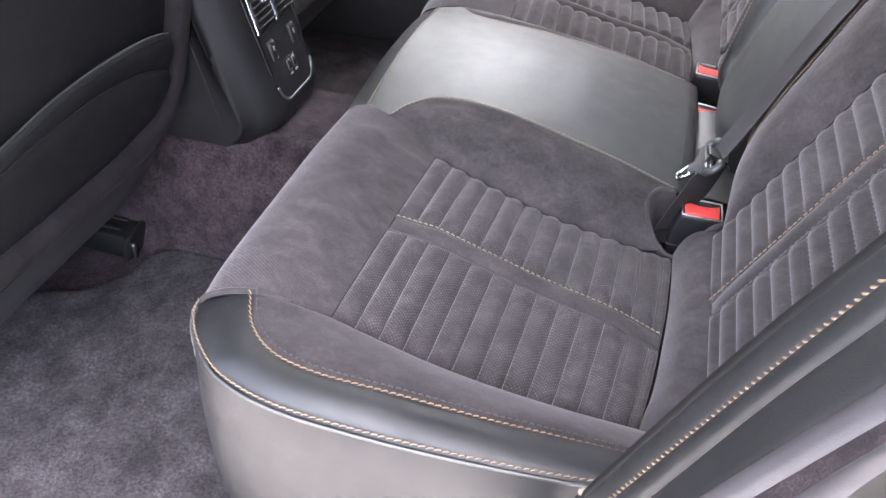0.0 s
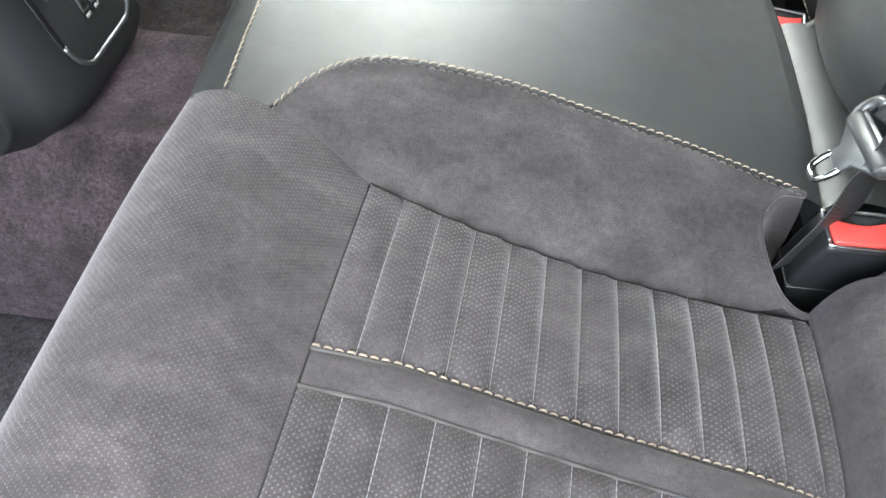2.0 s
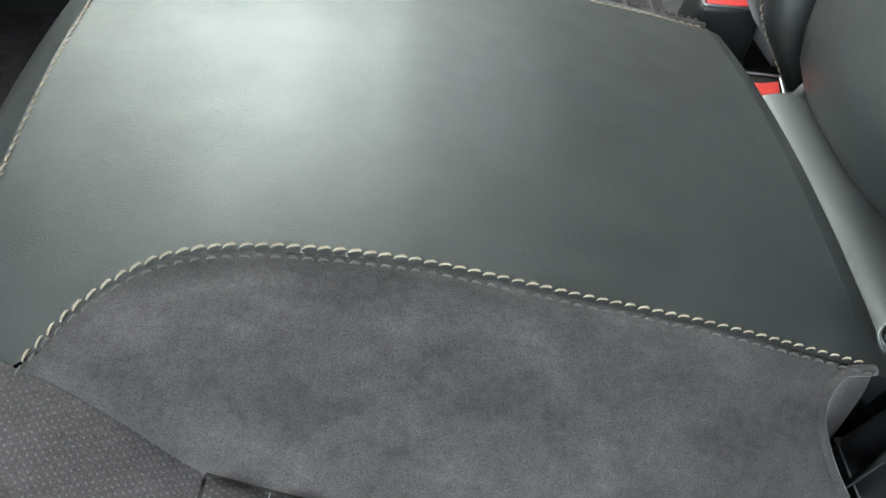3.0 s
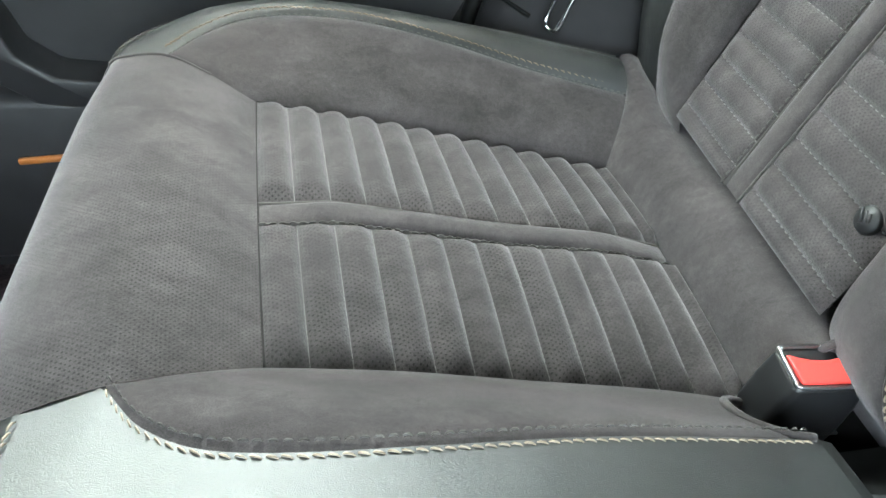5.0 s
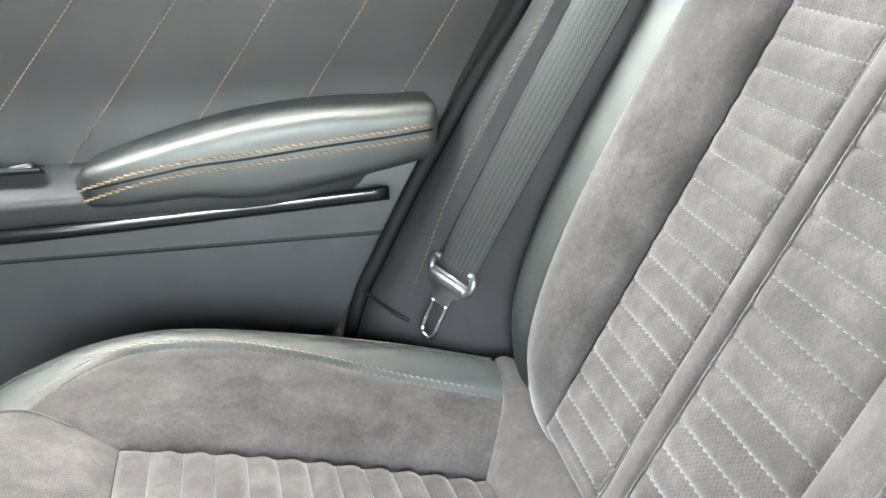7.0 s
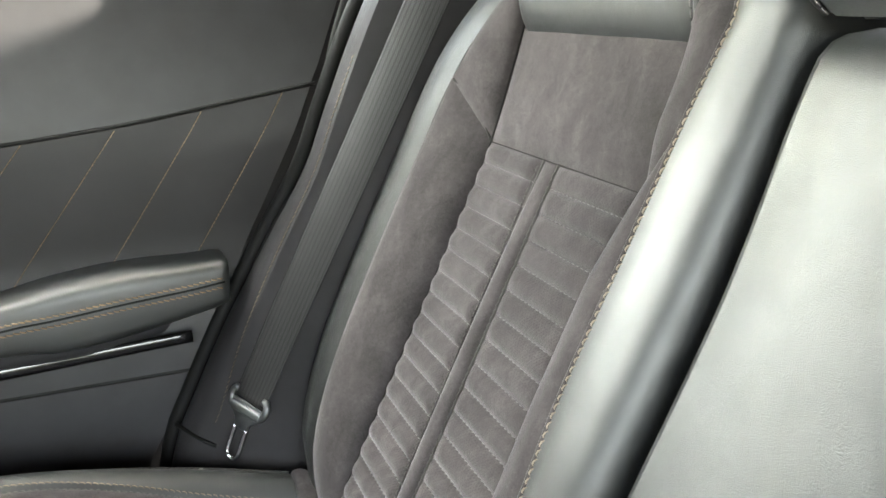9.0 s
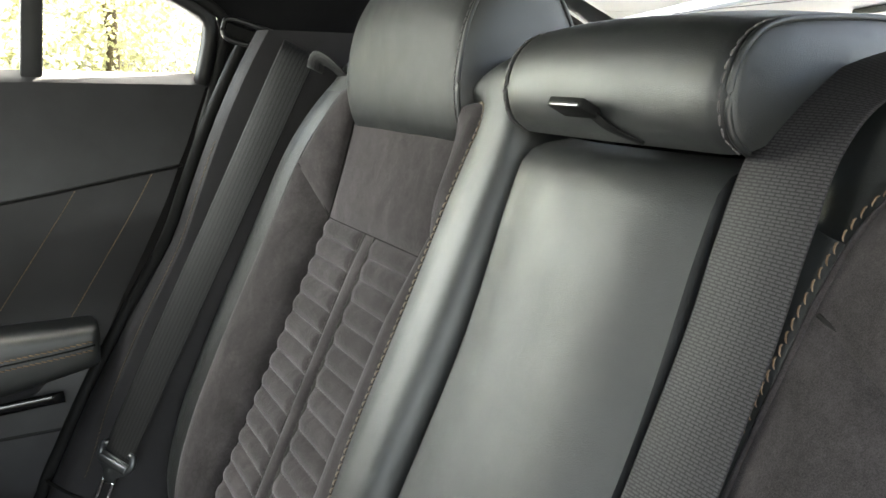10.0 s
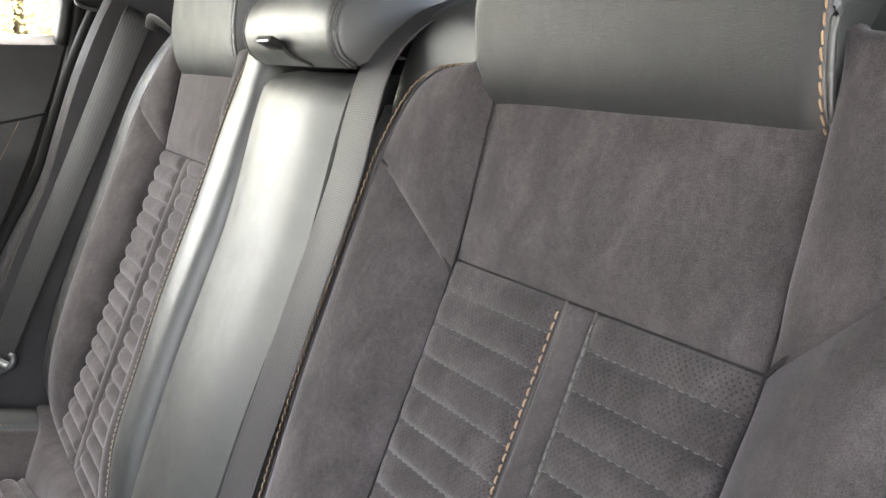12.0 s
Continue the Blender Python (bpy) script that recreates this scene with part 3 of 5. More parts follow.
BACK = (-1, 0, 0.43)
ZB, ZT = 0.362, 0.730
NEAR_IN = [bk(0.136, 0.300, -0.075), bk(0.142, 0.37, -0.030), bk(0.150, 0.42, 0.008), bk(0.147, 0.48, 0.021), bk(0.136, 0.55, 0.021), bk(0.126, 0.63, 0.021), bk(0.122, 0.702, 0.020), bk(0.130, 0.784, 0.018)]
NEAR_TOP = [NEAR_IN[-1], bk(0.1345, 0.812, 0.012), bk(0.143, 0.833, 0.007), bk(0.160, 0.845, 0.004), bk(0.180, 0.849, 0.002), bk(0.205, 0.849, 0.000)]
FAR_IN = [bk(0.134, 0.300, -0.065), bk(0.148, 0.362, 0.000), bk(0.165, 0.400, 0.012), bk(0.171, 0.44, 0.022), bk(0.171, 0.48, 0.030), bk(0.172, 0.55, 0.033), bk(0.177, 0.62, 0.034), bk(0.178, 0.706, 0.033), bk(0.175, 0.784, 0.028)]
FAR_TOP = [FAR_IN[-1], bk(0.173, 0.820, 0.022), bk(0.174, 0.844, 0.016), bk(0.183, 0.857, 0.010), bk(0.196, 0.860, 0.006), bk(0.212, 0.855, 0.000)]
SEAM_OUTER = [bk(0.500, 0.300, -0.040), bk(0.503, 0.365, -0.004), bk(0.508, 0.42, 0.022), bk(0.517, 0.50, 0.034), bk(0.520, 0.60, 0.036), bk(0.516, 0.70, 0.036), bk(0.500, 0.783, 0.033)]
SEAM_OUTER_TOP = [SEAM_OUTER[-1], bk(0.486, 0.83, 0.022), bk(0.470, 0.862, 0.010), bk(0.446, 0.868, 0.0)]


def back_half(back, m):
    rows = [ZB] + [0.7115 - 0.0198 * k for k in range(17, -1, -1)] + [ZT]
    yi, yo = (0.216 if m > 0 else 0.224), 0.445
    STITCH_IN, STITCH_TOP = (FAR_IN, FAR_TOP) if m > 0 else (NEAR_IN, NEAR_TOP)
    y_edge = 0.121 if m > 0 else 0.104

    def puff(u, v):
        return (4 * v * (1 - v)) ** 0.75 * np.minimum(1, np.minimum(u, 1 - u) * 12) ** 0.5

    for col, (a, b) in enumerate(((yi, 0.327), (0.349, yo))):
        for k, (z0, z1) in enumerate(zip(rows, rows[1:])):
            panel("quilt_channel", [[bk(lerp(a, b, s), float(z0)) for s in (0, 0.5, 1)], [bk(lerp(a, b, s), float(z1)) for s in (0, 0.5, 1)]], 14, 8, DOTS_FINE, back, 0.0058, up=BACK, mirror=m, shape=puff)
            if k:
                stitches("quilt_thread", [bk(a, float(z0)), bk(b, float(z0))], MID_THREAD if m > 0 else DIM_THREAD, back, gap=0.0058, length=0.0025, r=0.00042, lift=(-0.0008, 0, 0.0004), mirror=m)
    panel("quilt_backing", [[bk(yi + 0.001, z, -0.003) for z in (ZB + 0.004, 0.5, ZT - 0.002)], [bk(yo - 0.001, z, -0.003) for z in (ZB + 0.004, 0.5, ZT - 0.002)]], 8, 8, SEAM_DARK, back, up=BACK, mirror=m)
    panel("quilt_band", [[bk(0.327, z) for z in np.linspace(ZB, ZT, 8)], [bk(0.349, z) for z in np.linspace(ZB, ZT, 8)]], 50, 8, SUEDE, back, 0.007, up=BACK, mirror=m, label="raised grey suede band")
    for y in (0.327, 0.349):
        tube("band_seam", [bk(y, z, 0.0006) for z in np.linspace(ZB, ZT, 8)], 0.0014, DARK_THREAD, back, sides=6, n=40, mirror=m)
    for y, th in ((0.325, GOLD if m < 0 else DARK_THREAD), (0.351, DIM_THREAD if m < 0 else DARK_THREAD)):
        stitches("band_thread", [bk(y, z, 0.003) for z in np.linspace(ZB, ZT, 8)], th, back, gap=0.0062, length=0.0044, r=0.0006, lift=(-0.0006, 0, 0.0002), mirror=m)
    panel("shoulder_panel", [[bk(yi, z) for z in (ZT, 0.78, 0.83, 0.87)], [bk(0.324, z) for z in (ZT, 0.78, 0.83, 0.87)], [bk(yo, z) for z in (ZT, 0.78, 0.83, 0.87)]], 24, 24, SUEDE, back, 0.007, up=BACK, mirror=m, shape=lambda u, v: np.minimum(1, u * 8) ** 0.5 * np.minimum(1, (1 - u) * 1.2) ** 0.9 * (4 * v * (1 - v)) ** 0.35)
    side = lambda u, v: (4 * v * (1 - v)) ** 0.6 * np.minimum(1, (1 - u) * 6) ** 0.6 * np.clip((u - 0.08) * 4, 0, 1) ** 0.5
    upper = lambda u, v: (4 * v * (1 - v)) ** 0.6 * np.minimum(1, u * 4) ** 0.6
    panel("inner_bolster", [STITCH_IN, [bk(yi, 0.30, -0.06), bk(yi, 0.36, -0.010)] + [bk(yi, z) for z in (0.42, 0.50, 0.60, 0.72)]], 50, 14, SUEDE, back, 0.014, up=BACK, mirror=m, shape=side)
    panel("inner_bolster_top", [STITCH_TOP, [bk(yi, z) for z in (0.72, 0.78, 0.852)]], 30, 14, SUEDE, back, 0.012, up=BACK, mirror=m, shape=upper)
    panel("outer_bolster", [SEAM_OUTER, [bk(yo, 0.30, -0.05), bk(yo, 0.36, -0.006)] + [bk(yo, z) for z in (0.42, 0.50, 0.60, ZT)]], 50, 14, SUEDE, back, 0.014, up=BACK, mirror=m, shape=side)
    panel("outer_bolster_top", [SEAM_OUTER_TOP, [bk(yo, z) for z in (ZT, 0.78, 0.868)]], 30, 14, SUEDE, back, 0.010, up=BACK, mirror=m, shape=upper)
    seams = [[bk(y, ZT, 0.001) for y in (yi, 0.3, yo)], [bk(yi, z, 0.001) for z in (0.40, 0.5, 0.6, 0.72, 0.84)], [bk(yo, z, 0.001) for z in (0.40, 0.5, 0.6, 0.72, 0.84)]]
    for a, b in ((STITCH_IN[-1], bk(yi, 0.722, 0.001)), (SEAM_OUTER[-1], bk(yo, ZT, 0.001))):
        seams.append([lerp(a, b, w) + np.array([0.003, 0, 0.006]) * math.sin(math.pi * w) for w in np.linspace(0.03, 1, 7)])
    for k, line in enumerate(seams):
        tube("panel_seam", line, 0.0007 if k < 3 else 0.0013, SEAM_DARK, back, sides=6, n=40, mirror=m)
    # leather edge towards the middle, rolling over into the gap
    st = spline(STITCH_IN + (STITCH_TOP[1:] if m > 0 else STITCH_TOP[1:2]), 60)
    tan = np.gradient(st, axis=0)
    skin = []
    for p, d in zip(st, tan):
        out = np.array([0.0, -d[2], d[1]])
        out /= np.linalg.norm(out)
        w = min(1.0, max(0.0, -out[1]))
        reach = lerp(0.020, p[1] - y_edge, w)
        skin.append([p + out * reach * 0.5 + [0.0 if m < 0 else -0.003, 0, 0.001], p + out * reach + [0.012, 0, 0.002], p + out * reach * 1.1 + [0.09, 0, 0.002]])
    c1, c2, c3 = ([r[k] for r in skin] for k in range(3))
    panel("inner_edge", [st, c1, c2, c3], 90, 20, LEATHER, back, up=BACK, mirror=m, label="black leather inner edge")
    # leather outer flank
    so = spline(SEAM_OUTER + SEAM_OUTER_TOP[1:3], 40)
    o1 = [p + np.array([-0.004, 0.030, 0.0]) for p in so]
    o2 = [p + np.array([0.008, 0.064, 0.0]) for p in so]
    o3 = [p + np.array([0.07, 0.092, 0.0]) for p in so]
    panel("outer_flank", [so, o1, o2, o3], 50, 20, LEATHER_MATTE, back, up=BACK, mirror=m, label="black leather outer flank")
    # leather top, rolling to the rear
    t0 = ([STITCH_TOP[-2], STITCH_TOP[-1]] if m > 0 else [bk(0.285, 0.862), bk(0.30, 0.864)]) + [bk(0.324, 0.868), SEAM_OUTER_TOP[-1], SEAM_OUTER_TOP[-2], tuple(o1[-1]), tuple(o2[-1]), tuple(o3[-1])]
    t0 = [np.asarray(p, float) for p in t0]
    ts = np.array(t0)
    mid = [np.array([0.675, p[1], 0.897]) for p in ts]
    far = [np.array([0.75, p[1], 0.893]) for p in ts]
    end = [np.array([0.78, p[1], 0.80]) for p in ts]
    panel("top_edge", [ts, [lerp(a, b, 0.5) + np.array([0, 0, 0.012]) for a, b in zip(ts, mid)], mid, far, end], 60, 24, LEATHER, back, up=(0, 0, 1), mirror=m, label="black leather top")
    full_in = np.vstack([spline(STITCH_IN, 120), spline(STITCH_TOP, 60)[1:]])
    stitches("seam_thread", full_in + [-0.002, -0.004, 0.0], PALE if m > 0 else TAN_PALE, back, gap=0.0062, length=0.0052, r=0.0006 if m > 0 else 0.00056, lift=(-0.0014, 0, 0.0006), lean=0.0009, mirror=m, label="tan contrast stitching")
    tube("seam_piping", full_in[::4], 0.0018, SUEDE, back, n=90, mirror=m)


far_back = thing("rear_seat_upholstery", "grey suede and black leather seat back with quilted middle", "car seat", "rear seat backs", at=(0.6, 0.32, 0.36))
back_half(far_back, 1)
near_back = thing("rear_seat_upholstery", "grey suede and black leather seat back beside the open door", "car seat", "rear seat backs", at=(0.6, -0.32, 0.36))
back_half(near_back, -1)
cap = [[bk(0.131, 0.786, 0.016), bk(0.1355, 0.813, 0.010), bk(0.144, 0.834, 0.005), bk(0.161, 0.8465, 0.002), bk(0.205, 0.850, -0.001), bk(0.31, 0.856, -0.004)],
       [(0.620, 0.106, 0.788), (0.629, 0.104, 0.828), (0.639, 0.111, 0.862), (0.643, 0.145, 0.880), (0.646, 0.205, 0.884), (0.650, 0.31, 0.887)],
       [(0.660, 0.098, 0.793), (0.664, 0.096, 0.842), (0.670, 0.102, 0.882), (0.675, 0.145, 0.8985), (0.680, 0.205, 0.9015), (0.684, 0.31, 0.903)],
       [(0.780, 0.096, 0.793), (0.780, 0.095, 0.850), (0.780, 0.098, 0.886), (0.780, 0.145, 0.897), (0.780, 0.205, 0.900), (0.780, 0.31, 0.900)]]
panel("shoulder_cap", cap, 60, 30, LEATHER, near_back, up=(-0.3, 0, 1), mirror=-1, label="smooth black leather shoulder")

arm = thing("folded_armrest", "black leather centre armrest folded up between the backrests", "armrest", at=(0.5, 0, 0.36))
F_ARM = 0.030
zs = (0.338, 0.36, 0.42, 0.55, 0.70, 0.80, 0.832, 0.840)
fo = (-0.030, -0.006, 0.020, F_ARM, F_ARM, F_ARM, 0.022, -0.010)
cs = []
for y, d in ((-0.094, -0.06), (-0.093, -0.022), (-0.086, -0.008), (-0.045, 0.005), (0.0, 0.008), (0.045, 0.006), (0.086, -0.003), (0.094, -0.012), (0.095, -0.06)):
    cs.append([bk(y * 0.94 + 0.0165, z, f + d) for z, f in zip(zs, fo)])
panel("armrest_pad", cs[2:7], 50, 40, LEATHER, arm, up=BACK, label="smooth black leather pad")
panel("armrest_side", cs[:3], 50, 14, LEATHER_SIDE, arm, up=BACK)
panel("armrest_side", cs[6:], 50, 14, LEATHER_SIDE, arm, up=BACK)
tube("armrest_top_seam", [bk(y, 0.845, 0.012) for y in (-0.068, 0.0, 0.090)], 0.0010, DARK_PLASTIC, arm, n=30)

# ---- headrests ----
def headrest(name, label, y0, y1, zb, zt, x0, depth, lean, mirror, stitch_sides, prof=None):
    h = thing(name, label, "headrest", "rear headrests", at=((x0 + 0.06), mirror * (y0 + y1) / 2, zb))
    w, hh = (y1 - y0) / 2, zt - zb
    round_x = 0.014 if hh > 0.1 else 0.006
    yc = (y0 + y1) / 2
    # outline in the side view, from the front foot over the top to the rear foot
    prof = prof or [(0.012, 0.0), (0.0, 0.02), (-0.002 + lean * 0.3, hh * 0.30), (0.003 + lean * 0.5, hh * 0.62), (0.022 + lean * 0.5, hh * 0.87), (0.047, hh * 0.985), (0.057, hh), (0.067, hh * 0.975), (depth * 0.78, hh * 0.74), (depth * 0.98, hh * 0.42), (depth, 0.02), (depth - 0.012, 0.0)]
    pr = np.array(spline([(a, 0, b) for a, b in prof], 60))
    mid = np.array([depth * 0.5, 0, hh * 0.45])

    def section(y, k):
        q = mid + (pr - mid) * [k, 1, k]
        e = min(1.0, abs(y) / w) ** 4
        out = []
        for p in q:
            up = max(0.0, p[2] / hh - 0.35) / 0.65
            out.append((x0 + p[0] + round_x * e * up * (1 - p[0] / depth), yc + y * (1 - 0.035 * round_x / 0.012 * up ** 2), zb + p[2] - 0.9 * round_x * e * up ** 2))
        return out
    panel("headrest_front", [section(-w, 0.965), section(-w * 0.93, 0.995), section(-w * 0.5, 1.0), section(0, 1.005), section(w * 0.5, 1.0), section(w * 0.93, 0.995), section(w, 0.965)], 60, 40, LEATHER if hh < 0.1 else LEATHER_MATTE, h, up=(-0.5, 0, 1), mirror=mirror, label="smooth black leather")
    for s in (-1, 1):
        panel("headrest_side", [section(s * w, 0.965), section(s * (w + 0.004), 0.93), section(s * (w + 0.009), 0.6), section(s * (w + 0.010), 0.02)], 60, 20, LEATHER, h, up=(0, s, 0), mirror=mirror)
        if s in stitch_sides:
            c = np.array(section(s * (w + 0.001), 0.99))[:46]
            stitches("seam_thread", c, MID_THREAD if mirror > 0 else GOLD, h, gap=0.0066, length=0.0052, r=0.0006, lift=(-0.0005, 0, 0.0005), lean=0.0003, mirror=mirror)
            tube("seam_piping", np.array(section(s * (w + 0.004), 0.965))[:50], 0.0018, LEATHER, h, n=60, mirror=mirror)
    for y in (-w * 0.45, w * 0.45):
        tube("headrest_post", [(x0 + depth * 0.5, yc + y, zb - 0.03), (x0 + depth * 0.5, yc + y, zb + 0.02)], 0.006, CHROME, h, n=4, mirror=mirror)
    return h


headrest("headrest", "black leather headrest with visible side stitching", 0.216, 0.440, 0.818, 0.992, 0.622, 0.125, -0.010, 1, (-1,))
headrest("headrest", "large black leather headrest with tan side stitching", 0.216, 0.440, 0.818, 0.992, 0.622, 0.125, -0.010, -1, (1,))
headrest("middle_headrest", "low wide black leather middle headrest with a pull loop", -0.078, 0.096, 0.845, 0.921, 0.588, 0.190, 0.0, 1, (-1, 1), [(0.016, 0.0), (0.003, 0.010), (-0.002, 0.030), (0.004, 0.052), (0.022, 0.066), (0.06, 0.072), (0.11, 0.075), (0.16, 0.074), (0.184, 0.064), (0.19, 0.04), (0.184, 0.004)])
loop = thing("headrest_pull_loop", "small black pull loop with a bright edge under the middle headrest", "strap", at=(0.582, 0.02, 0.862))
part("loop", box_bm((0.016, 0.030, 0.006), (0.581, 0.017, 0.8635), (0, 25, 0), 0.0015), DARK_PLASTIC, loop)
part("loop_edge", box_bm((0.0014, 0.026, 0.002), (0.5735, 0.017, 0.8655), (0, 25, 0), 0.001), STEEL, loop, "bright metal edge")
strap("loop_tail", [(0.584, 0.008, 0.862), (0.590, -0.005, 0.853), (0.602, -0.018, 0.846)], (0, 1, 0), 0.007, DARK_PLASTIC, loop, n=12)
# ---- cabin: floor, tunnel, console ----
def floor_z(x, y):
    t = 1 / (1 + math.exp((abs(y) - 0.102) / 0.006))
    return 0.045 + 0.228 * t


lines = [[(x, y, floor_z(x, y)) for y in np.linspace(-0.74, 0.74, 75)] for x in (-1.7, -1.0, -0.5, -0.2, 0.05, 0.5)]
vs, fs, uv = sheet(lines, 160, 40)
floor = tagged(obj("floor", vs, fs, CARPET), "dark purple-grey carpeted car floor with a raised tunnel", "floor", kind="structure")


def floor_mat(m):
    e = thing("floor_mat", "dark grey pile floor mat with a soft raised edge", "mat", "rear floor mats", at=(-0.25, m * 0.4, 0.05))
    out = [(-0.02, 0.118), (-0.02, 0.56), (-0.06, 0.60), (-0.42, 0.60), (-0.48, 0.55), (-0.48, 0.40), (-0.455, 0.275), (-0.395, 0.246), (-0.358, 0.205), (-0.338, 0.135), (-0.30, 0.114), (-0.15, 0.112)]
    c = spline([(x, y, 0) for x, y in out + out[:1]], 90)
    ctr = c[:-1].mean(0)
    rings = [(1.0, 0.046), (0.995, 0.056), (0.975, 0.061), (0.93, 0.060), (0.6, 0.0605), (0.3, 0.0605), (0.0, 0.0605)]
    vs, fs = [], []
    n = 90
    for k, z in rings:
        for p in c[:-1]:
            q = ctr + (p - ctr) * k
            vs.append((q[0], q[1] * m, z + 0.0015 * noise.noise(Vector((q[0] * 18, q[1] * 18, 0)))))
    for i in range(len(rings) - 1):
        for j in range(n):
            fs.append((i * n + j, i * n + (j + 1) % n, (i + 1) * n + (j + 1) % n, (i + 1) * n + j))
    obj("mat_surface", vs, fs, MAT_PILE, e)


floor_mat(-1)
floor_mat(1)

rail = thing("seat_rail_cover", "black plastic seat rail end cover on the carpet", "seat rail", "seat rails", at=(-0.42, -0.12, 0.05))
bm = extrude_poly([(-0.155, 0.05), (-0.150, 0.088), (-0.120, 0.094), (-0.088, 0.090), (-0.082, 0.05)], "x", -0.50, -0.372, 0.004)
part("cover", bm, DARK_PLASTIC, rail)
part("cover_lip", box_bm((0.010, 0.082, 0.050), (-0.370, -0.118, 0.072), (0, 12, 0), 0.003), PLASTIC, rail)
for k in range(3):
    part("cover_rib", box_bm((0.100, 0.005, 0.006), (-0.436, -0.140 + 0.022 * k, 0.0945), (0, 0, 0), 0.0015), PLASTIC, rail)
part("rail_pin", box_bm((0.006, 0.006, 0.028), (-0.362, -0.150, 0.066), (0, 0, 0), 0.002), STEEL, rail, "bright metal pin")

console = thing("centre_console", "black leather-wrapped centre console with a rear air vent panel", "console", at=(-0.3, 0, 0.25))
# rear shell: sections from the foot up, leaning forward
def ring(z, xr, w, r=0.05):
    return [(-0.95, -w, z), (xr - 0.10, -w, z), (xr - r, -w, z), (xr - 0.006, -w + r * 0.7, z), (xr, 0.0, z), (xr - 0.006, w - r * 0.7, z), (xr - r, w, z), (xr - 0.10, w, z), (-0.95, w, z)]
panel("console_shell", [ring(0.262, -0.156, 0.101), ring(0.285, -0.134, 0.103), ring(0.31, -0.131, 0.104), ring(0.40, -0.160, 0.104), ring(0.50, -0.190, 0.101), ring(0.56, -0.212, 0.098), ring(0.575, -0.24, 0.09)], 80, 30, VINYL_DULL, console, up=(1, 0, 0), label="grained black console wrap")
part("console_lid", box_bm((0.70, 0.20, 0.05), (-0.60, 0, 0.585), (0, 2, 0), 0.018, 3), LEATHER, console)

def vent_panel():
    v = part("vent_panel", bmesh.new(), GLOSS, console)
    lean = -16
    base = Vector((-0.168, 0.004, 0.408))
    m = pose(*base, 0, lean, 0)
    tall, wide = 0.20, 0.118

    def put(name, bm, material, label="", smooth=True, parent=v):
        bmesh.ops.transform(bm, matrix=m, verts=bm.verts)
        return part(name, bm, material, parent, label, smooth)

    def outline(w, h, r, n=6, taper=0.86):
        pts = []
        for cx, cz, a0 in ((w / 2 - r, h / 2 - r, 0), (-w / 2 + r, h / 2 - r, 90), (-w / 2 + r, -h / 2 + r, 180), (w / 2 - r, -h / 2 + r, 270)):
            for k in range(n + 1):
                a = radians(a0 + 90 * k / n)
                y, z = cx + r * math.cos(a), cz + r * math.sin(a)
                pts.append((y * (1 - (1 - taper) * (0.5 - z / h)), z))
        return pts
    o = outline(wide, tall, 0.026)
    v.data.clear_geometry()
    tmp = extrude_poly(o, "x", -0.012, 0.006, 0.0025)
    bmesh.ops.transform(tmp, matrix=m, verts=tmp.verts)
    tmp.to_mesh(v.data)
    tmp.free()
    v.data.materials.clear()
    v.data.materials.append(PLASTIC)
    # bright frame round the panel
    pts = [(0.006, y * 1.01, z * 1.01) for y, z in o]
    pts = [m @ Vector(p) for p in pts]
    tube("vent_frame", [tuple(p) for p in pts] + [tuple(pts[0])], 0.0028, GLOSS, v, n=140, label="gloss black frame")
    low = [p for p in pts if p.z < base.z - 0.070]
    low.sort(key=lambda p: p.y)
    tube("vent_lip", [tuple(p + Vector((0.002, 0, 0))) for p in low], 0.0024, ZINC, v, n=40, label="bright chrome lower lip")
    for s in (-1, 1):
        put("vent_surround", box_bm((0.008, 0.046, 0.092), (0.006, s * 0.0275, 0.043), (0, 0, 0), 0.004), CHROME, "chrome vent surround")
        put("vent_well", box_bm((0.006, 0.040, 0.086), (0.0085, s * 0.0275, 0.043), (0, 0, 0), 0.003), DARK_PLASTIC)
        for k in range(9):
            put("vent_slat", box_bm((0.008, 0.039, 0.0022), (0.0125, s * 0.0275, 0.0075 + k * 0.0088), (0, -25, 0), 0.0006), PLASTIC)
        put("vent_knob", box_bm((0.010, 0.013, 0.010), (0.018, s * 0.0275, 0.040), (0, 0, 0), 0.003, 3), CHROME, "chrome vent knob")
        put("heater_button", box_bm((0.006, 0.013, 0.024), (0.007, s * 0.031, -0.030), (0, 0, 0), 0.0015), PLASTIC)
        put("button_frame", box_bm((0.004, 0.016, 0.027), (0.0068, s * 0.031, -0.030), (0, 0, 0), 0.001), PLASTIC_SOFT)
        put("button_mark", box_bm((0.0008, 0.0035, 0.007), (0.0102, s * 0.031, -0.028), (0, 0, 0)), GREY_THREAD)
    put("socket_plate", box_bm((0.004, 0.032, 0.026), (0.0068, 0, -0.064), (0, 0, 0), 0.002), DARK_PLASTIC)
    for s in (-1, 1):
        put("socket", box_bm((0.002, 0.010, 0.016), (0.0088, s * 0.0075, -0.062), (0, 0, 0), 0.0006), ZINC, "metal charging socket")
        put("socket_core", box_bm((0.002, 0.0065, 0.011), (0.0093, s * 0.0075, -0.062), (0, 0, 0)), DARK_PLASTIC)
        put("socket_mark", box_bm((0.0008, 0.007, 0.003), (0.0092, s * 0.0075, -0.074), (0, 0, 0)), GREY_THREAD)


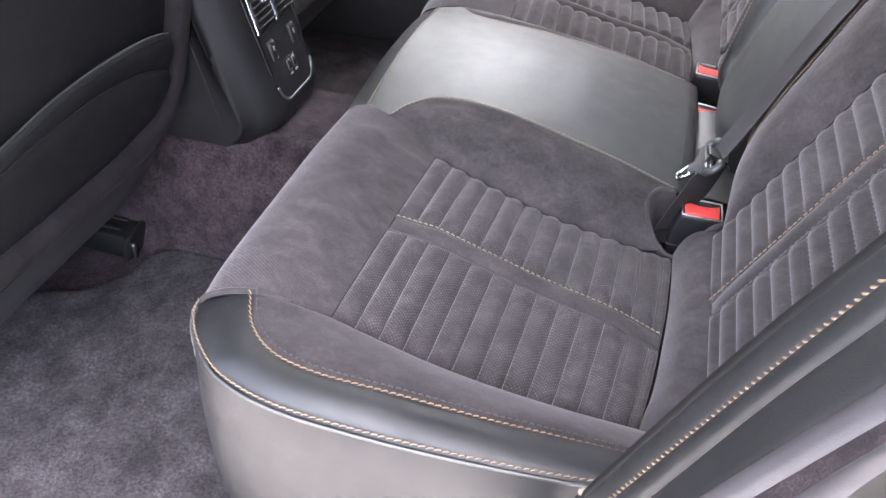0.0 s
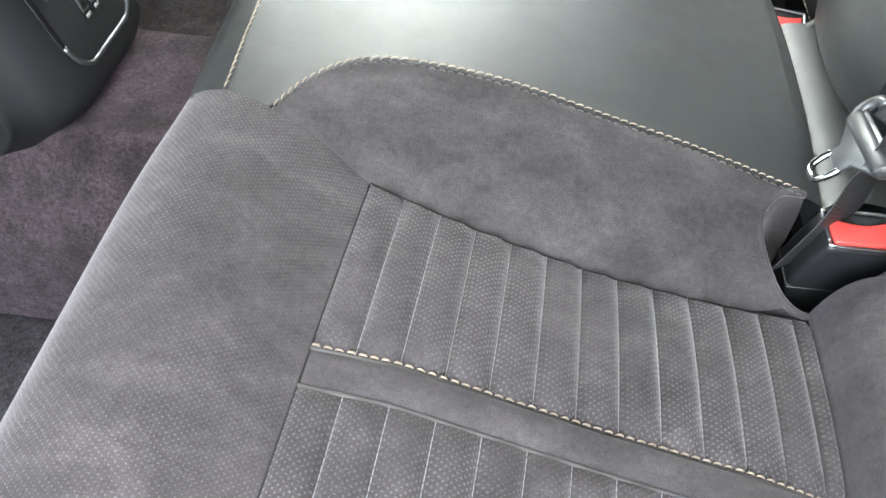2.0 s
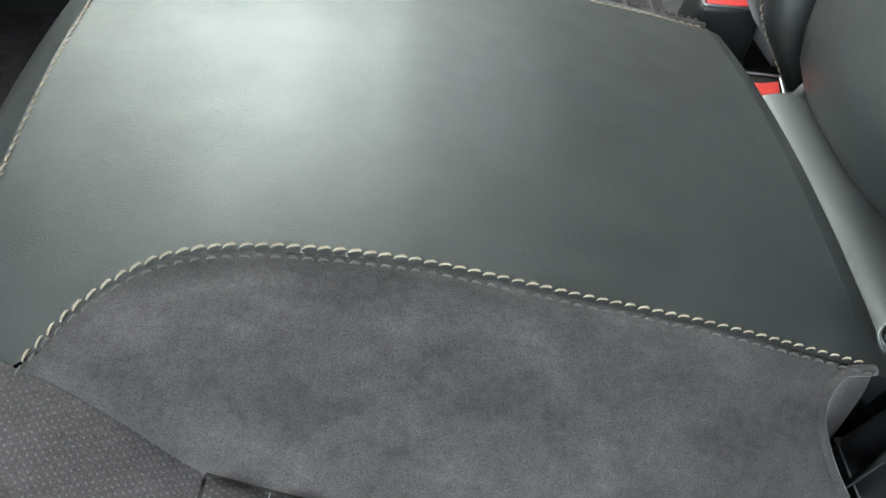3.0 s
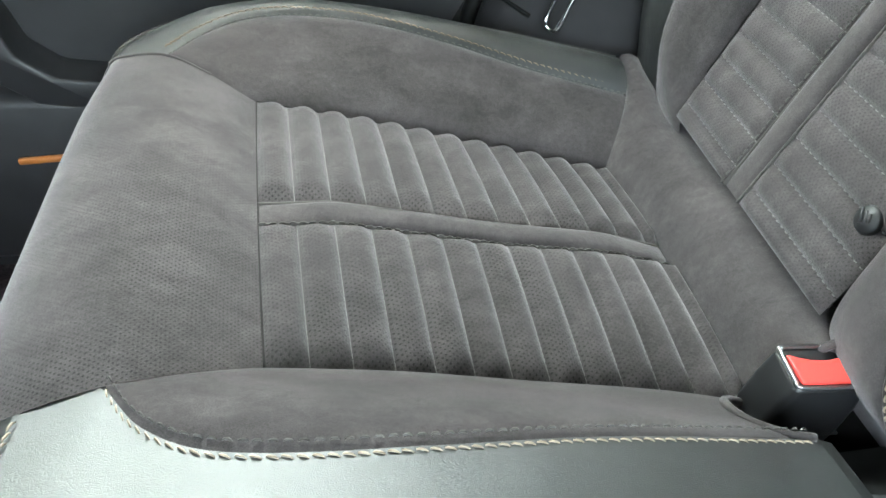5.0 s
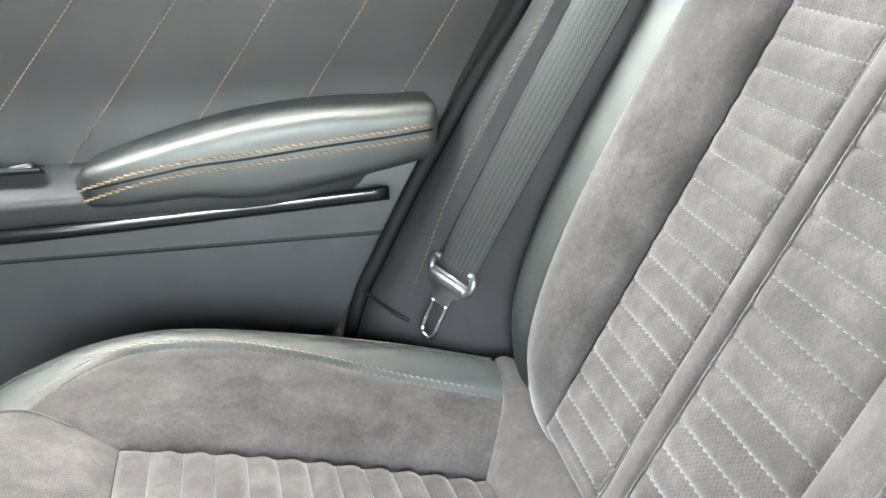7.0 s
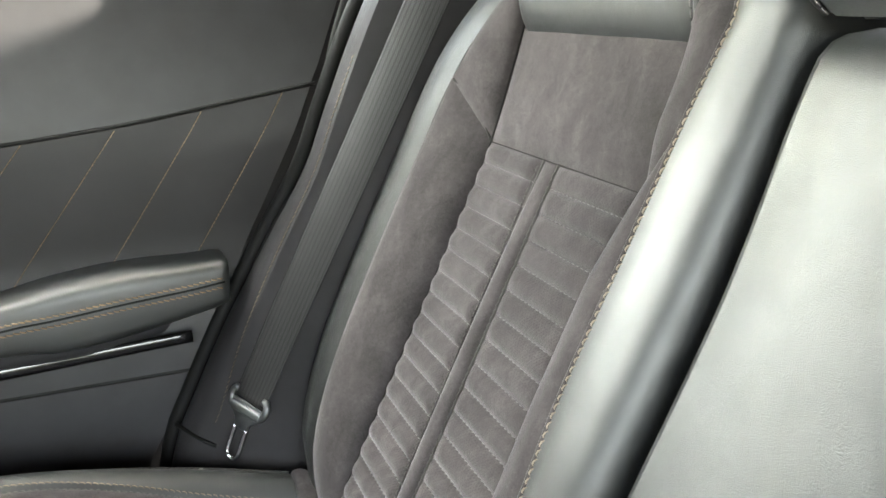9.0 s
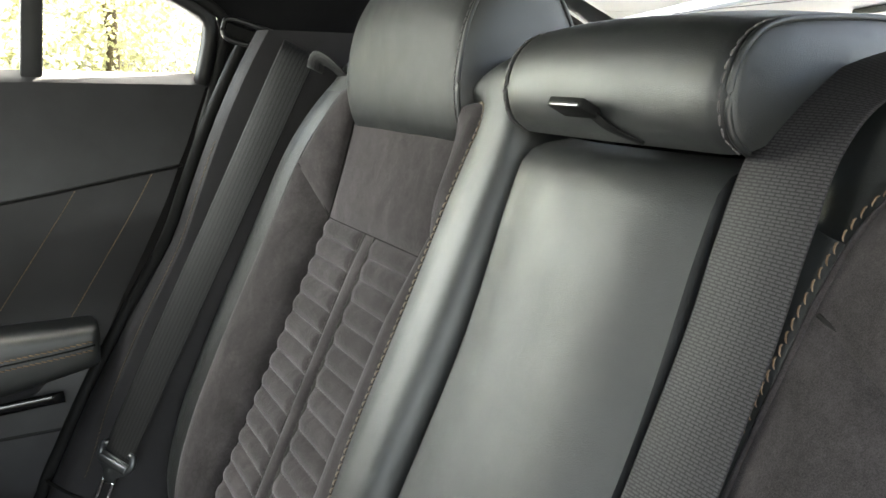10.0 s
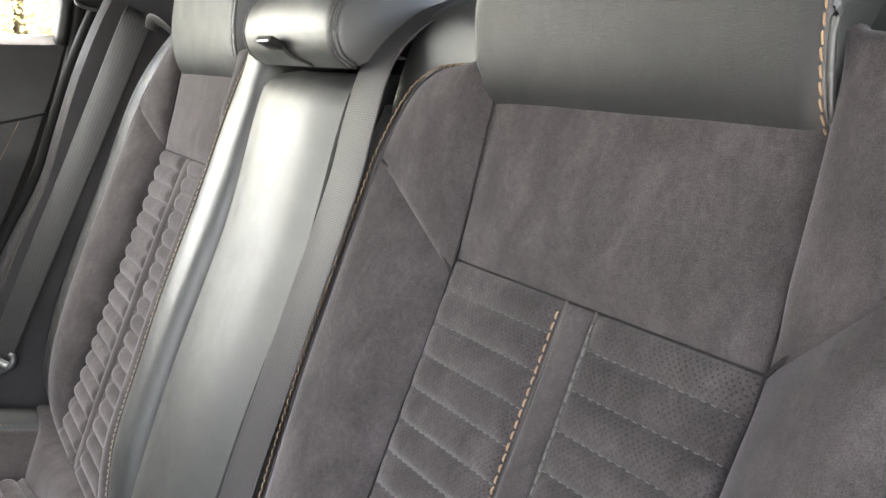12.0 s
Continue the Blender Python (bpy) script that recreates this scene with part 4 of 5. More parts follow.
vent_panel()
for m in (1, -1):
    tube("console_seam", [(-0.262, 0.0995, 0.545), (-0.242, 0.1025, 0.48), (-0.225, 0.1050, 0.40), (-0.205, 0.1055, 0.32), (-0.200, 0.1045, 0.27)], 0.0009, SEAM_DARK, console, n=30, mirror=m)

# ---- front seats, seen from behind ----
RIM_CLOTH = suede("dark_rim_cloth", (0.014, 0.0125, 0.0135), sheen=0.03)

def front_seat(m, label):
    e = thing("front_seat", label, "car seat", "front seats", at=(-0.4, m * 0.37, 0.045))
    yc = 0.37

    def fx(z):
        return -0.262 + 0.20 * (z - 0.34)
    # rows across the back at several heights: flat middle, rolled sides
    def row(z, w, d=0.0):
        x = fx(z) - d
        return [(x - 0.12, yc - w - 0.012, z), (x - 0.05, yc - w - 0.012, z), (x - 0.012, yc - w, z), (x, yc - w + 0.03, z), (x + 0.004, yc - w * 0.5, z), (x + 0.006, yc, z), (x + 0.004, yc + w * 0.5, z), (x, yc + w - 0.03, z), (x - 0.012, yc + w, z), (x - 0.05, yc + w + 0.012, z), (x - 0.12, yc + w + 0.012, z)]
    panel("seat_back_shell", [row(0.385, 0.24), row(0.44, 0.265), row(0.55, 0.275), row(0.70, 0.27), row(0.85, 0.25), row(0.95, 0.22), row(1.0, 0.18, 0.03)], 70, 50, VINYL_DULL, e, up=(1, 0, 0), mirror=m, label="smooth black vinyl seat back")
    # rolled rim round the lower part
    rim = [(0.108, 0.66), (0.110, 0.52), (0.118, 0.43), (0.130, 0.372), (0.152, 0.334), (0.195, 0.317), (0.30, 0.312), (0.42, 0.315), (0.55, 0.325), (0.605, 0.36), (0.628, 0.45), (0.632, 0.66)]
    tube("lower_rim", [(fx(z) + 0.006, y, z) for y, z in rim], 0.018, RIM_CLOTH, e, sides=14, n=110, mirror=m, label="rolled dark fabric rim", updir=(1, 0, 0))
    valance = [[(fx(z) + d, y, z - 0.02 * (1 if y > 0.2 else 0)) for y in (0.165, 0.22, 0.30, 0.42, 0.56)] for z, d in ((0.312, 0.008), (0.285, 0.006), (0.255, -0.004), (0.235, -0.03))]
    panel("lower_valance", valance, 30, 14, PLASTIC_SOFT, e, up=(1, 0, 0), mirror=m, label="grained grey lower valance")
    # map pocket with a padded band along its mouth
    def on_back(pts, d):
        return [(fx(z) + d, y, z) for y, z in pts]
    top = on_back([(0.150, 0.447), (0.175, 0.455), (0.21, 0.462), (0.27, 0.468), (0.354, 0.468), (0.43, 0.458), (0.52, 0.444), (0.60, 0.43)], 0.016)
    fold = on_back([(0.150, 0.398), (0.175, 0.408), (0.21, 0.421), (0.27, 0.433), (0.34, 0.437), (0.434, 0.431), (0.52, 0.415), (0.60, 0.40)], 0.014)
    low = on_back([(0.152, 0.365), (0.172, 0.342), (0.21, 0.334), (0.27, 0.330), (0.354, 0.331), (0.434, 0.334), (0.54, 0.343), (0.60, 0.365)], 0.010)
    panel("pocket_band", [top, fold], 50, 12, VINYL_DULL, e, 0.006, up=(1, 0, 0), mirror=m, label="padded black vinyl pocket mouth", shape=lambda u, v: (4 * v * (1 - v)) ** 0.6)
    panel("map_pocket", [fold, low], 50, 14, VINYL_DULL, e, 0.007, up=(1, 0, 0), mirror=m, label="black vinyl map pocket", shape=lambda u, v: (4 * v * (1 - v)) ** 0.5)
    tube("pocket_edge", top, 0.0016, PLASTIC_SOFT, e, n=70, mirror=m)
    tube("pocket_fold", on_back([(p[1], p[2]) for p in fold], 0.0165), 0.0009, SEAM_DARK, e, sides=6, n=70, mirror=m)
    stitches("pocket_thread", np.array(spline(top, 140)) + [0.0025, 0, -0.0055], DARK_PLASTIC, e, gap=0.0040, length=0.0024, r=0.0005, lift=(0.001, 0, 0), mirror=m)
    # cushion over the floor
    panel("seat_base", [[(-0.28, yc - 0.23, 0.30), (-0.28, yc, 0.305), (-0.28, yc + 0.23, 0.30)], [(-0.36, yc - 0.25, 0.27), (-0.36, yc, 0.27), (-0.36, yc + 0.25, 0.27)], [(-0.52, yc - 0.22, 0.22), (-0.52, yc, 0.22), (-0.52, yc + 0.22, 0.22)], [(-0.60, yc - 0.20, 0.10), (-0.60, yc, 0.10), (-0.60, yc + 0.20, 0.10)]], 24, 24, DARK_PLASTIC, e, up=(1, 0, -0.5), mirror=m)
    for y in (yc - 0.20, yc + 0.20):
        part("seat_rail", box_bm((0.26, 0.03, 0.06), (-0.66, m * y, 0.078), (0, 0, 0), 0.005), DARK_PLASTIC, e)
    panel("seat_cushion", [[(-0.30, yc - 0.25, 0.32), (-0.30, yc, 0.33), (-0.30, yc + 0.25, 0.32)], [(-0.60, yc - 0.25, 0.34), (-0.60, yc, 0.35), (-0.60, yc + 0.25, 0.34)], [(-0.80, yc - 0.25, 0.35), (-0.80, yc, 0.36), (-0.80, yc + 0.25, 0.35)], [(-0.82, yc - 0.25, 0.20), (-0.82, yc, 0.2), (-0.82, yc + 0.25, 0.20)]], 24, 24, SUEDE, e, mirror=m)


front_seat(-1, "black vinyl front seat back with a map pocket")
front_seat(1, "black vinyl front seat back on the closed-door side")

# ---- far rear door ----
door = thing("rear_door", "closed rear door with black leather armrest and tan stitched panel", "car door", at=(0.1, 0.68, 0.1))

def dy(z):
    """Inner face of the door at that height."""
    return float(np.interp(z, [0.0, 0.30, 0.44, 0.49, 0.58, 0.72, 0.80, 0.862, 0.875], [0.672, 0.676, 0.678, 0.680, 0.690, 0.676, 0.690, 0.704, 0.716]))


def rear_edge(z):
    """Where the door ends towards the rear."""
    return float(np.interp(z, [0.06, 0.36, 0.40, 0.49, 0.57, 0.76, 0.862], [0.20, 0.288, 0.335, 0.372, 0.405, 0.500, 0.535]))


def crease(x):
    return float(np.interp(x, [-0.5, -0.1, 0.282, 0.50], [0.63, 0.672, 0.722, 0.764]))


def door_sheet(name, za, zb, material, nx=40, nz=10, off=0.0, puff=0.0, label="", x0=-0.52):
    def line(zf):
        xr = rear_edge(zf(0.4))
        return [(x, dy(zf(x)) - off, zf(x)) for x in np.linspace(x0, xr, 12)]
    w = np.linspace(0, 1, 7)
    return panel(name, [line(lambda x, k=k: lerp(za(x), zb(x), k)) for k in w], nx, nz, material, door, puff, up=(0, -1, 0), label=label)


door_sheet("upper_panel", lambda x: crease(x) + 0.002, lambda x: 0.862 + 0.02 * (x - 0.5) * 0.5, PLASTIC_SOFT, nz=14, label="soft black upper door panel")
door_sheet("sill_top", lambda x: 0.862 + 0.02 * (x - 0.5) * 0.5, lambda x: 0.876 + 0.02 * (x - 0.5) * 0.5, PLASTIC_SOFT, nz=4)
door_sheet("stitched_panel", lambda x: 0.512, lambda x: crease(x) - 0.002, DOOR_VINYL, nz=16, off=0.004, puff=0.004, label="black leather panel with slanted tan stitching")
# thin dark tube drawn in as the shadow line of the crease
tube("crease_shadow", [(x, dy(crease(x)) - 0.001, crease(x)) for x in np.linspace(-0.5, 0.498, 14)], 0.0018, DARK_PLASTIC, door, n=60)
for k in range(9):
    xt = 0.459 - 0.0865 * k
    zt = crease(xt)
    c = [(lerp(xt, xt - 0.112, w), dy(lerp(zt, 0.56, w)) - 0.0075 - 0.003 * math.sin(math.pi * w / 1.3), lerp(zt - 0.002, 0.56, w)) for w in np.linspace(0, 1.28, 11)]
    stitches("panel_thread", np.array(c, float), GOLD, door, gap=0.0050, length=0.0040, r=0.0006, lift=(0, -0.0008, 0), label="tan stitching")
door_sheet("middle_panel", lambda x: 0.437, lambda x: 0.515, PLASTIC_SOFT, nz=12, off=0.003)
door_sheet("lower_panel", lambda x: 0.0, lambda x: 0.437, PLASTIC_SOFT, nz=16, off=-0.008, label="grained grey-black lower door panel")
tube("panel_groove", [(x, dy(0.437) - 0.001, 0.437 + 0.02 * (x - 0.1)) for x in np.linspace(-0.5, 0.35, 8)], 0.003, DARK_PLASTIC, door, n=40)
pad_low = [[(x, dy(z) + 0.010 - 0.009 * k, z) for x in np.linspace(xa, xb, 9)] for xa, xb, z, k in ((0.085, 0.345, 0.439, 0.6), (0.095, 0.340, 0.420, 0.62), (0.108, 0.325, 0.395, 0.62), (0.130, 0.300, 0.350, 0.6), (0.175, 0.280, 0.310, 0.5), (0.21, 0.27, 0.290, 0.0))]
panel("lower_pad", pad_low, 40, 30, PLASTIC_SOFT, door, up=(0, -1, 0), label="padded grey-black lower door section")
# gloss strip
strip = [(x, 0.653 + 0.010 * max(0.0, x - 0.1) / 0.25, 0.4685 + 0.0575 * x + 0.0) for x in np.linspace(-0.5, 0.345, 10)]
tube("gloss_strip", strip, 0.0075, GLOSS, door, sides=10, n=60, flat=0.45, updir=(0, 1, 0), label="thin gloss black trim strip")
# armrest
def armrest():
    secs = []
    for x, h, d, zc in ((0.066, 0.008, 0.020, 0.508), (0.083, 0.018, 0.046, 0.513), (0.122, 0.024, 0.056, 0.522), (0.17, 0.029, 0.060, 0.531), (0.217, 0.036, 0.062, 0.535), (0.28, 0.036, 0.062, 0.543), (0.34, 0.030, 0.060, 0.550), (0.380, 0.026, 0.056, 0.555), (0.386, 0.022, 0.050, 0.555)):
        y = dy(zc)
        secs.append([(x, y + 0.004, zc + h), (x, y - d * 0.6, zc + h), (x, y - d * 0.94, zc + h * 0.82), (x, y - d, zc + h * 0.2), (x, y - d * 0.99, zc - h * 0.35), (x, y - d * 0.94, zc - h * 0.78), (x, y - d * 0.75, zc - h * 0.95), (x, y + 0.004, zc - h * 1.0)])
    panel("armrest_pad", secs, 40, 50, LEATHER, door, up=(0, -1, 0.5), label="padded black leather armrest")
    end = secs[-1]
    panel("armrest_end", [end, [lerp(p, (0.386, 0.675, 0.555), 0.6) for p in end], [lerp(p, (0.386, 0.675, 0.555), 0.97) for p in end]], 20, 6, LEATHER, door, up=(1, 0, 0))
    for dz, mt in ((0.0045, GOLD), (-0.006, GOLD)):
        c = [(s[3][0], s[3][1] - 0.0012, s[3][2] + dz - (0.010 if i == 0 else 0.004 if i == 1 else 0.0)) for i, s in enumerate(secs[:-1])]
        stitches("armrest_thread", spline(c, 150), mt, door, gap=0.0062, length=0.0056, r=0.0009, lift=(0, -0.0010, 0), lean=0.0009, label="tan stitching")
    c = [(s[3][0], s[3][1] - 0.0006, s[3][2] - 0.001) for s in secs[:-1]]
    tube("armrest_seam", c, 0.0012, DARK_PLASTIC, door, n=60)


armrest()
def switch_shelf():
    """Sloping shelf ahead of the armrest, running on as a thin ledge below it."""
    rows = []
    for dyy, dz in ((0.052, 0.030), (0.030, 0.0195), (0.012, 0.0075), (0.004, 0.003), (0.0, -0.002), (0.0015, -0.010), (0.006, -0.022), (0.016, -0.028)):
        rows.append([(x, 0.643 + dyy + (0.010 * max(0.0, x - 0.1) / 0.25) + 0.034 * max(0.0, (x - 0.30) / 0.052) ** 2, 0.502 + 0.030 * x + dz) for x in np.linspace(-0.5, 0.352, 9)])
    panel("armrest_shelf", rows, 40, 30, PLASTIC_SOFT, door, up=(0, -1, 0.6), label="soft grained shelf below the armrest")
    m = pose(0.010, 0.6705, 0.5205, -28, -1.7, 0)

    def put(name, bm, material, label=""):
        bmesh.ops.transform(bm, matrix=m, verts=bm.verts)
        return part(name, bm, material, door, label)
    put("switch_plate", box_bm((0.064, 0.030, 0.003), (0, 0, 0), (0, 0, 0), 0.0012), PLASTIC)
    put("switch_pocket", box_bm((0.024, 0.020, 0.002), (-0.008, 0.001, 0.0014), (0, 0, 0), 0.0006), DARK_PLASTIC)
    put("window_switch", box_bm((0.020, 0.018, 0.007), (0.015, 0.001, 0.0035), (0, -10, 0), 0.002), ZINC, "grey metal window switch")
    edge = [(-0.034, 0.0155, 0.0018), (0.0, 0.0165, 0.0018), (0.031, 0.0155, 0.0018), (0.034, 0.008, 0.0018), (0.033, -0.012, 0.0018)]
    tube("switch_trim", [tuple(m @ Vector(p)) for p in edge], 0.0009, CHROME, door, sides=6, n=40, label="thin chrome edge")


switch_shelf()
# bottle pocket in the lower part
part("pocket_rim", extrude_poly([(-0.46, 0.40), (-0.16, 0.40), (-0.13, 0.36), (-0.118, 0.325), (-0.09, 0.303), (-0.03, 0.296), (0.10, 0.296), (0.10, 0.27), (-0.05, 0.268), (-0.11, 0.275), (-0.145, 0.30), (-0.165, 0.34), (-0.19, 0.37), (-0.46, 0.37)], "y", 0.640, 0.69, 0.004), PLASTIC_SOFT, door, "door pocket rim")
part("pocket_body", box_bm((0.58, 0.04, 0.20), (-0.17, 0.664, 0.18), (0, 0, 0), 0.012), PLASTIC_SOFT, door)
pin = thing("lock_pin", "small dark door lock pin on the window sill", "lock pin", at=(0.467, 0.717, 0.865))
tube("pin_stem", [(0.467, 0.713, 0.862), (0.467, 0.713, 0.894)], 0.0032, PLASTIC, pin, n=6)
tube("pin_head", [(0.467, 0.713, 0.893), (0.467, 0.713, 0.903)], 0.0045, PLASTIC, pin, n=6)
tube("pin_collar", [(0.467, 0.713, 0.874), (0.467, 0.713, 0.878)], 0.008, CHROME, pin, n=3)

# ---- pillar trims beside the backrests ----
def side_trim():
    e = thing("side_trim", "black leather trim between door opening and backrest", "trim", "side trims", "structure", at=(0.45, 0.64, 0.3))
    st = [(0.300, 0.612, 0.06), (0.325, 0.615, 0.24), (0.348, 0.617, 0.36), (0.370, 0.617, 0.418), (0.398, 0.617, 0.50), (0.437, 0.617, 0.587), (0.480, 0.616, 0.672), (0.505, 0.615, 0.740), (0.535, 0.612, 0.82), (0.565, 0.612, 0.885), (0.590, 0.615, 0.93)]
    def off(z):
        return float(np.interp(z, [0.06, 0.385, 0.44, 0.52, 0.59, 0.67, 0.79], [0.032, 0.032, 0.029, 0.016, 0.010, 0.005, 0.004]))
    a = [(x - off(z) + 0.016, y + 0.062, z) for x, y, z in st]
    a1 = [(x - off(z), y + 0.038, z) for x, y, z in st]
    b = [(x - off(z) * 0.6 - 0.002, y + 0.012, z) for x, y, z in st]
    tube("door_seal", [(x - off(z) - 0.002, y + 0.058, z) for x, y, z in st], 0.0085, RUBBER, e, n=60, label="thick black rubber door seal")
    panel("trim_edge", [a, a1, b, st], 40, 14, TRIM_VINYL, e, up=(-1, -1, 0))
    panel("trim_back", [st, [(x + 0.04, y - 0.012, z) for x, y, z in st], [(x + 0.14, y - 0.05, z) for x, y, z in st]], 40, 12, TRIM_VINYL, e, 0.006, up=(-1, -1, 0))
    stitches("trim_thread", spline(st, 160)[60:136] + [-0.004, 0, 0], SHADED_GOLD, e, gap=0.0060, length=0.0050, r=0.0005, lift=(-0.0008, -0.0008, 0), lean=0.0008, label="tan stitching")
    tube("trim_crease", [(0.318, 0.652, 0.389), (0.340, 0.622, 0.382), (0.357, 0.612, 0.374)], 0.0022, RUBBER, e, n=20)


def near_trim():
    """The same trim on the open side, with the door jamb outside it."""
    e = thing("side_trim", "black leather trim with bold tan stitching beside the open door", "trim", "side trims", "structure", at=(0.45, -0.64, 0.3))

    def ext(p):
        p = [np.array(q) for q in p]
        return [p[0] + 2.6 * (p[0] - p[1]) * 0.8, p[0] + (p[0] - p[1]) * 0.8, *p, p[-1] + (p[-1] - p[-2]) * 1.4]
    gap = ext([(0.358, -0.598, 0.412), (0.411, -0.598, 0.556), (0.451, -0.598, 0.651)])
    stc = ext([(0.373, -0.617, 0.445), (0.415, -0.617, 0.552), (0.451, -0.617, 0.644)])
    roll = ext([(0.386, -0.635, 0.471), (0.424, -0.635, 0.575), (0.451, -0.635, 0.639)])
    pan = ext([(0.403, -0.67, 0.532), (0.427, -0.67, 0.585), (0.449, -0.67, 0.633)])
    pur = ext([(0.415, -0.69, 0.568), (0.431, -0.69, 0.604), (0.445, -0.69, 0.635)])
    drk = ext([(0.424, -0.71, 0.603), (0.433, -0.71, 0.625), (0.440, -0.71, 0.643)])
    out = ext([(0.427, -0.73, 0.634), (0.430, -0.73, 0.645), (0.433, -0.73, 0.654)])
    up = (-0.6, -0.3, 0.7)
    panel("trim_edge", [gap, stc], 30, 8, LEATHER_SIDE, e, 0.002, up=up)
    panel("trim_roll", [stc, roll], 30, 8, LEATHER_SIDE, e, 0.004, up=up)
    panel("trim_side", [roll, pan], 30, 10, LEATHER_SIDE, e, 0.003, up=up)
    panel("jamb_roll", [pan, pur], 30, 8, JAMB, e, 0.005, up=up)
    panel("jamb_groove", [pur, drk], 30, 8, CARPET, e, 0.0, up=up)
    panel("jamb_edge", [drk, out], 30, 8, JAMB, e, 0.004, up=up)
    stitches("trim_thread", spline(stc, 200), GOLD, e, gap=0.0048, length=0.0052, r=0.0013, lift=(-0.0006, -0.0003, 0.0006), lean=0.0022, label="bold tan stitching")
    tube("dark_gap", [p + np.array([0.004, 0.004, -0.002]) for p in gap], 0.0065, RUBBER, e, n=50)
    part("trim_clip", box_bm((0.009, 0.005, 0.006), (0.353, -0.592, 0.3985), (0, -30, 20), 0.002), PALE, e, "small pale plastic clip")


side_trim()
near_trim()

# ---- seat belts ----
def tongue(e, hook_a, hook_b, tip, grip):
    """A belt tongue: cross bar between two hooked ends and a slotted blade that points to the tip."""
    a, b, t = Vector(hook_a), Vector(hook_b), Vector(tip)
    mid = (a + b) / 2
    ax = (b - a).normalized()
    az = (mid - t) - ax * (mid - t).dot(ax)
    ln = az.length
    az.normalize()
    ay = az.cross(ax)
    m = Matrix.Translation(mid) @ Matrix((ax, ay, az)).transposed().to_4x4()
    h = (b - a).length / 2 + 0.002

    def put(name, bm, material, label=""):
        bmesh.ops.transform(bm, matrix=m, verts=bm.verts)
        return part(name, bm, material, e, label)
    bot = -ln + 0.004
    plate = [(-h, 0.0), (-h + 0.004, -0.013), (-0.0105, -0.022), (-0.0105, -0.030), (0.0105, -0.030), (0.0105, -0.022), (h - 0.004, -0.013), (h, 0.0)]
    put("tongue_plate", extrude_poly(plate, "y", -0.0016, 0.0016, 0.0008, 1), ZINC, "grey metal tongue")
    tube_pts = [(-0.0085, 0, -0.028), (-0.0085, 0, bot + 0.010), (-0.006, 0, bot + 0.003), (0, 0, bot + 0.0015), (0.006, 0, bot + 0.003), (0.0085, 0, bot + 0.010), (0.0085, 0, -0.028)]
    tube("tongue_blade", [tuple(m @ Vector(p)) for p in tube_pts], 0.0024, CHROME, e, n=40, label="bright metal loop", updir=tuple(ay))
    put("tongue_bar", box_bm((2 * h - 0.006, 0.010, 0.011), (0, 0, -0.008), (0, 0, 0), 0.0035, 3), grip)
    for sx in (-1, 1):
        hook = [(sx * (h - 0.006), 0, -0.010), (sx * (h - 0.001), 0, -0.004), (sx * h, 0, 0.003), (sx * (h - 0.003), 0, 0.009), (sx * (h - 0.008), 0, 0.009)]
        tube("tongue_hook", [tuple(m @ Vector(p)) for p in hook], 0.0042, grip, e, n=20, updir=tuple(ay))


belt = thing("seat_belt", "black seat belt with grey metal tongue hanging beside the backrest", "seat belt", "seat belts", at=(0.5, 0.6, 0.4))
strap("webbing", [(0.392, 0.586, 0.434), (0.446, 0.584, 0.550), (0.501, 0.581, 0.666), (0.556, 0.579, 0.782), (0.606, 0.577, 0.888), (0.622, 0.590, 0.906), (0.634, 0.630, 0.910)], ((0.53, -0.85, -0.1), (0.62, -0.64, -0.47)), 0.047, WEBBING, belt)
tongue(belt, (0.379, 0.608, 0.437), (0.404, 0.565, 0.430), (0.367, 0.581, 0.369), ZINC)
mid_belt = thing("seat_belt", "black middle seat belt lying over the seat top beside the armrest", "seat belt", "seat belts", at=(0.5, -0.1, 0.4))
strap("webbing", [(0.83, -0.270, 0.890), (0.76, -0.215, 0.9030), (0.71, -0.165, 0.9030), (0.675, -0.126, 0.8955), (0.643, -0.104, 0.877), bk(-0.100, 0.850, 0.019), bk(-0.100, 0.805, 0.025), bk(-0.099, 0.755, 0.027), bk(-0.100, 0.65, 0.028), bk(-0.107, 0.54, 0.029), bk(-0.121, 0.455, 0.027), (0.431, -0.137, 0.410)], [(0.65, 0.75, 0.0), (0.6, 0.8, 0.0), (0.1, 1.0, 0.0), (0, 1, 0), (0, 1, 0), (0, 1, 0), (0, 1, 0), (0, 1, 0)], 0.049, WEBBING_LIT, mid_belt, n=140)
tongue(mid_belt, (0.425, -0.108, 0.403), (0.427, -0.167, 0.408), (0.392, -0.150, 0.371), GREY_PLASTIC)
strap("loop_webbing", [(0.434, -0.138, 0.405), (0.424, -0.150, 0.382), (0.410, -0.166, 0.362), (0.396, -0.168, 0.318)], (0.75, 0.6, -0.2), 0.036, WEBBING, mid_belt, n=24)

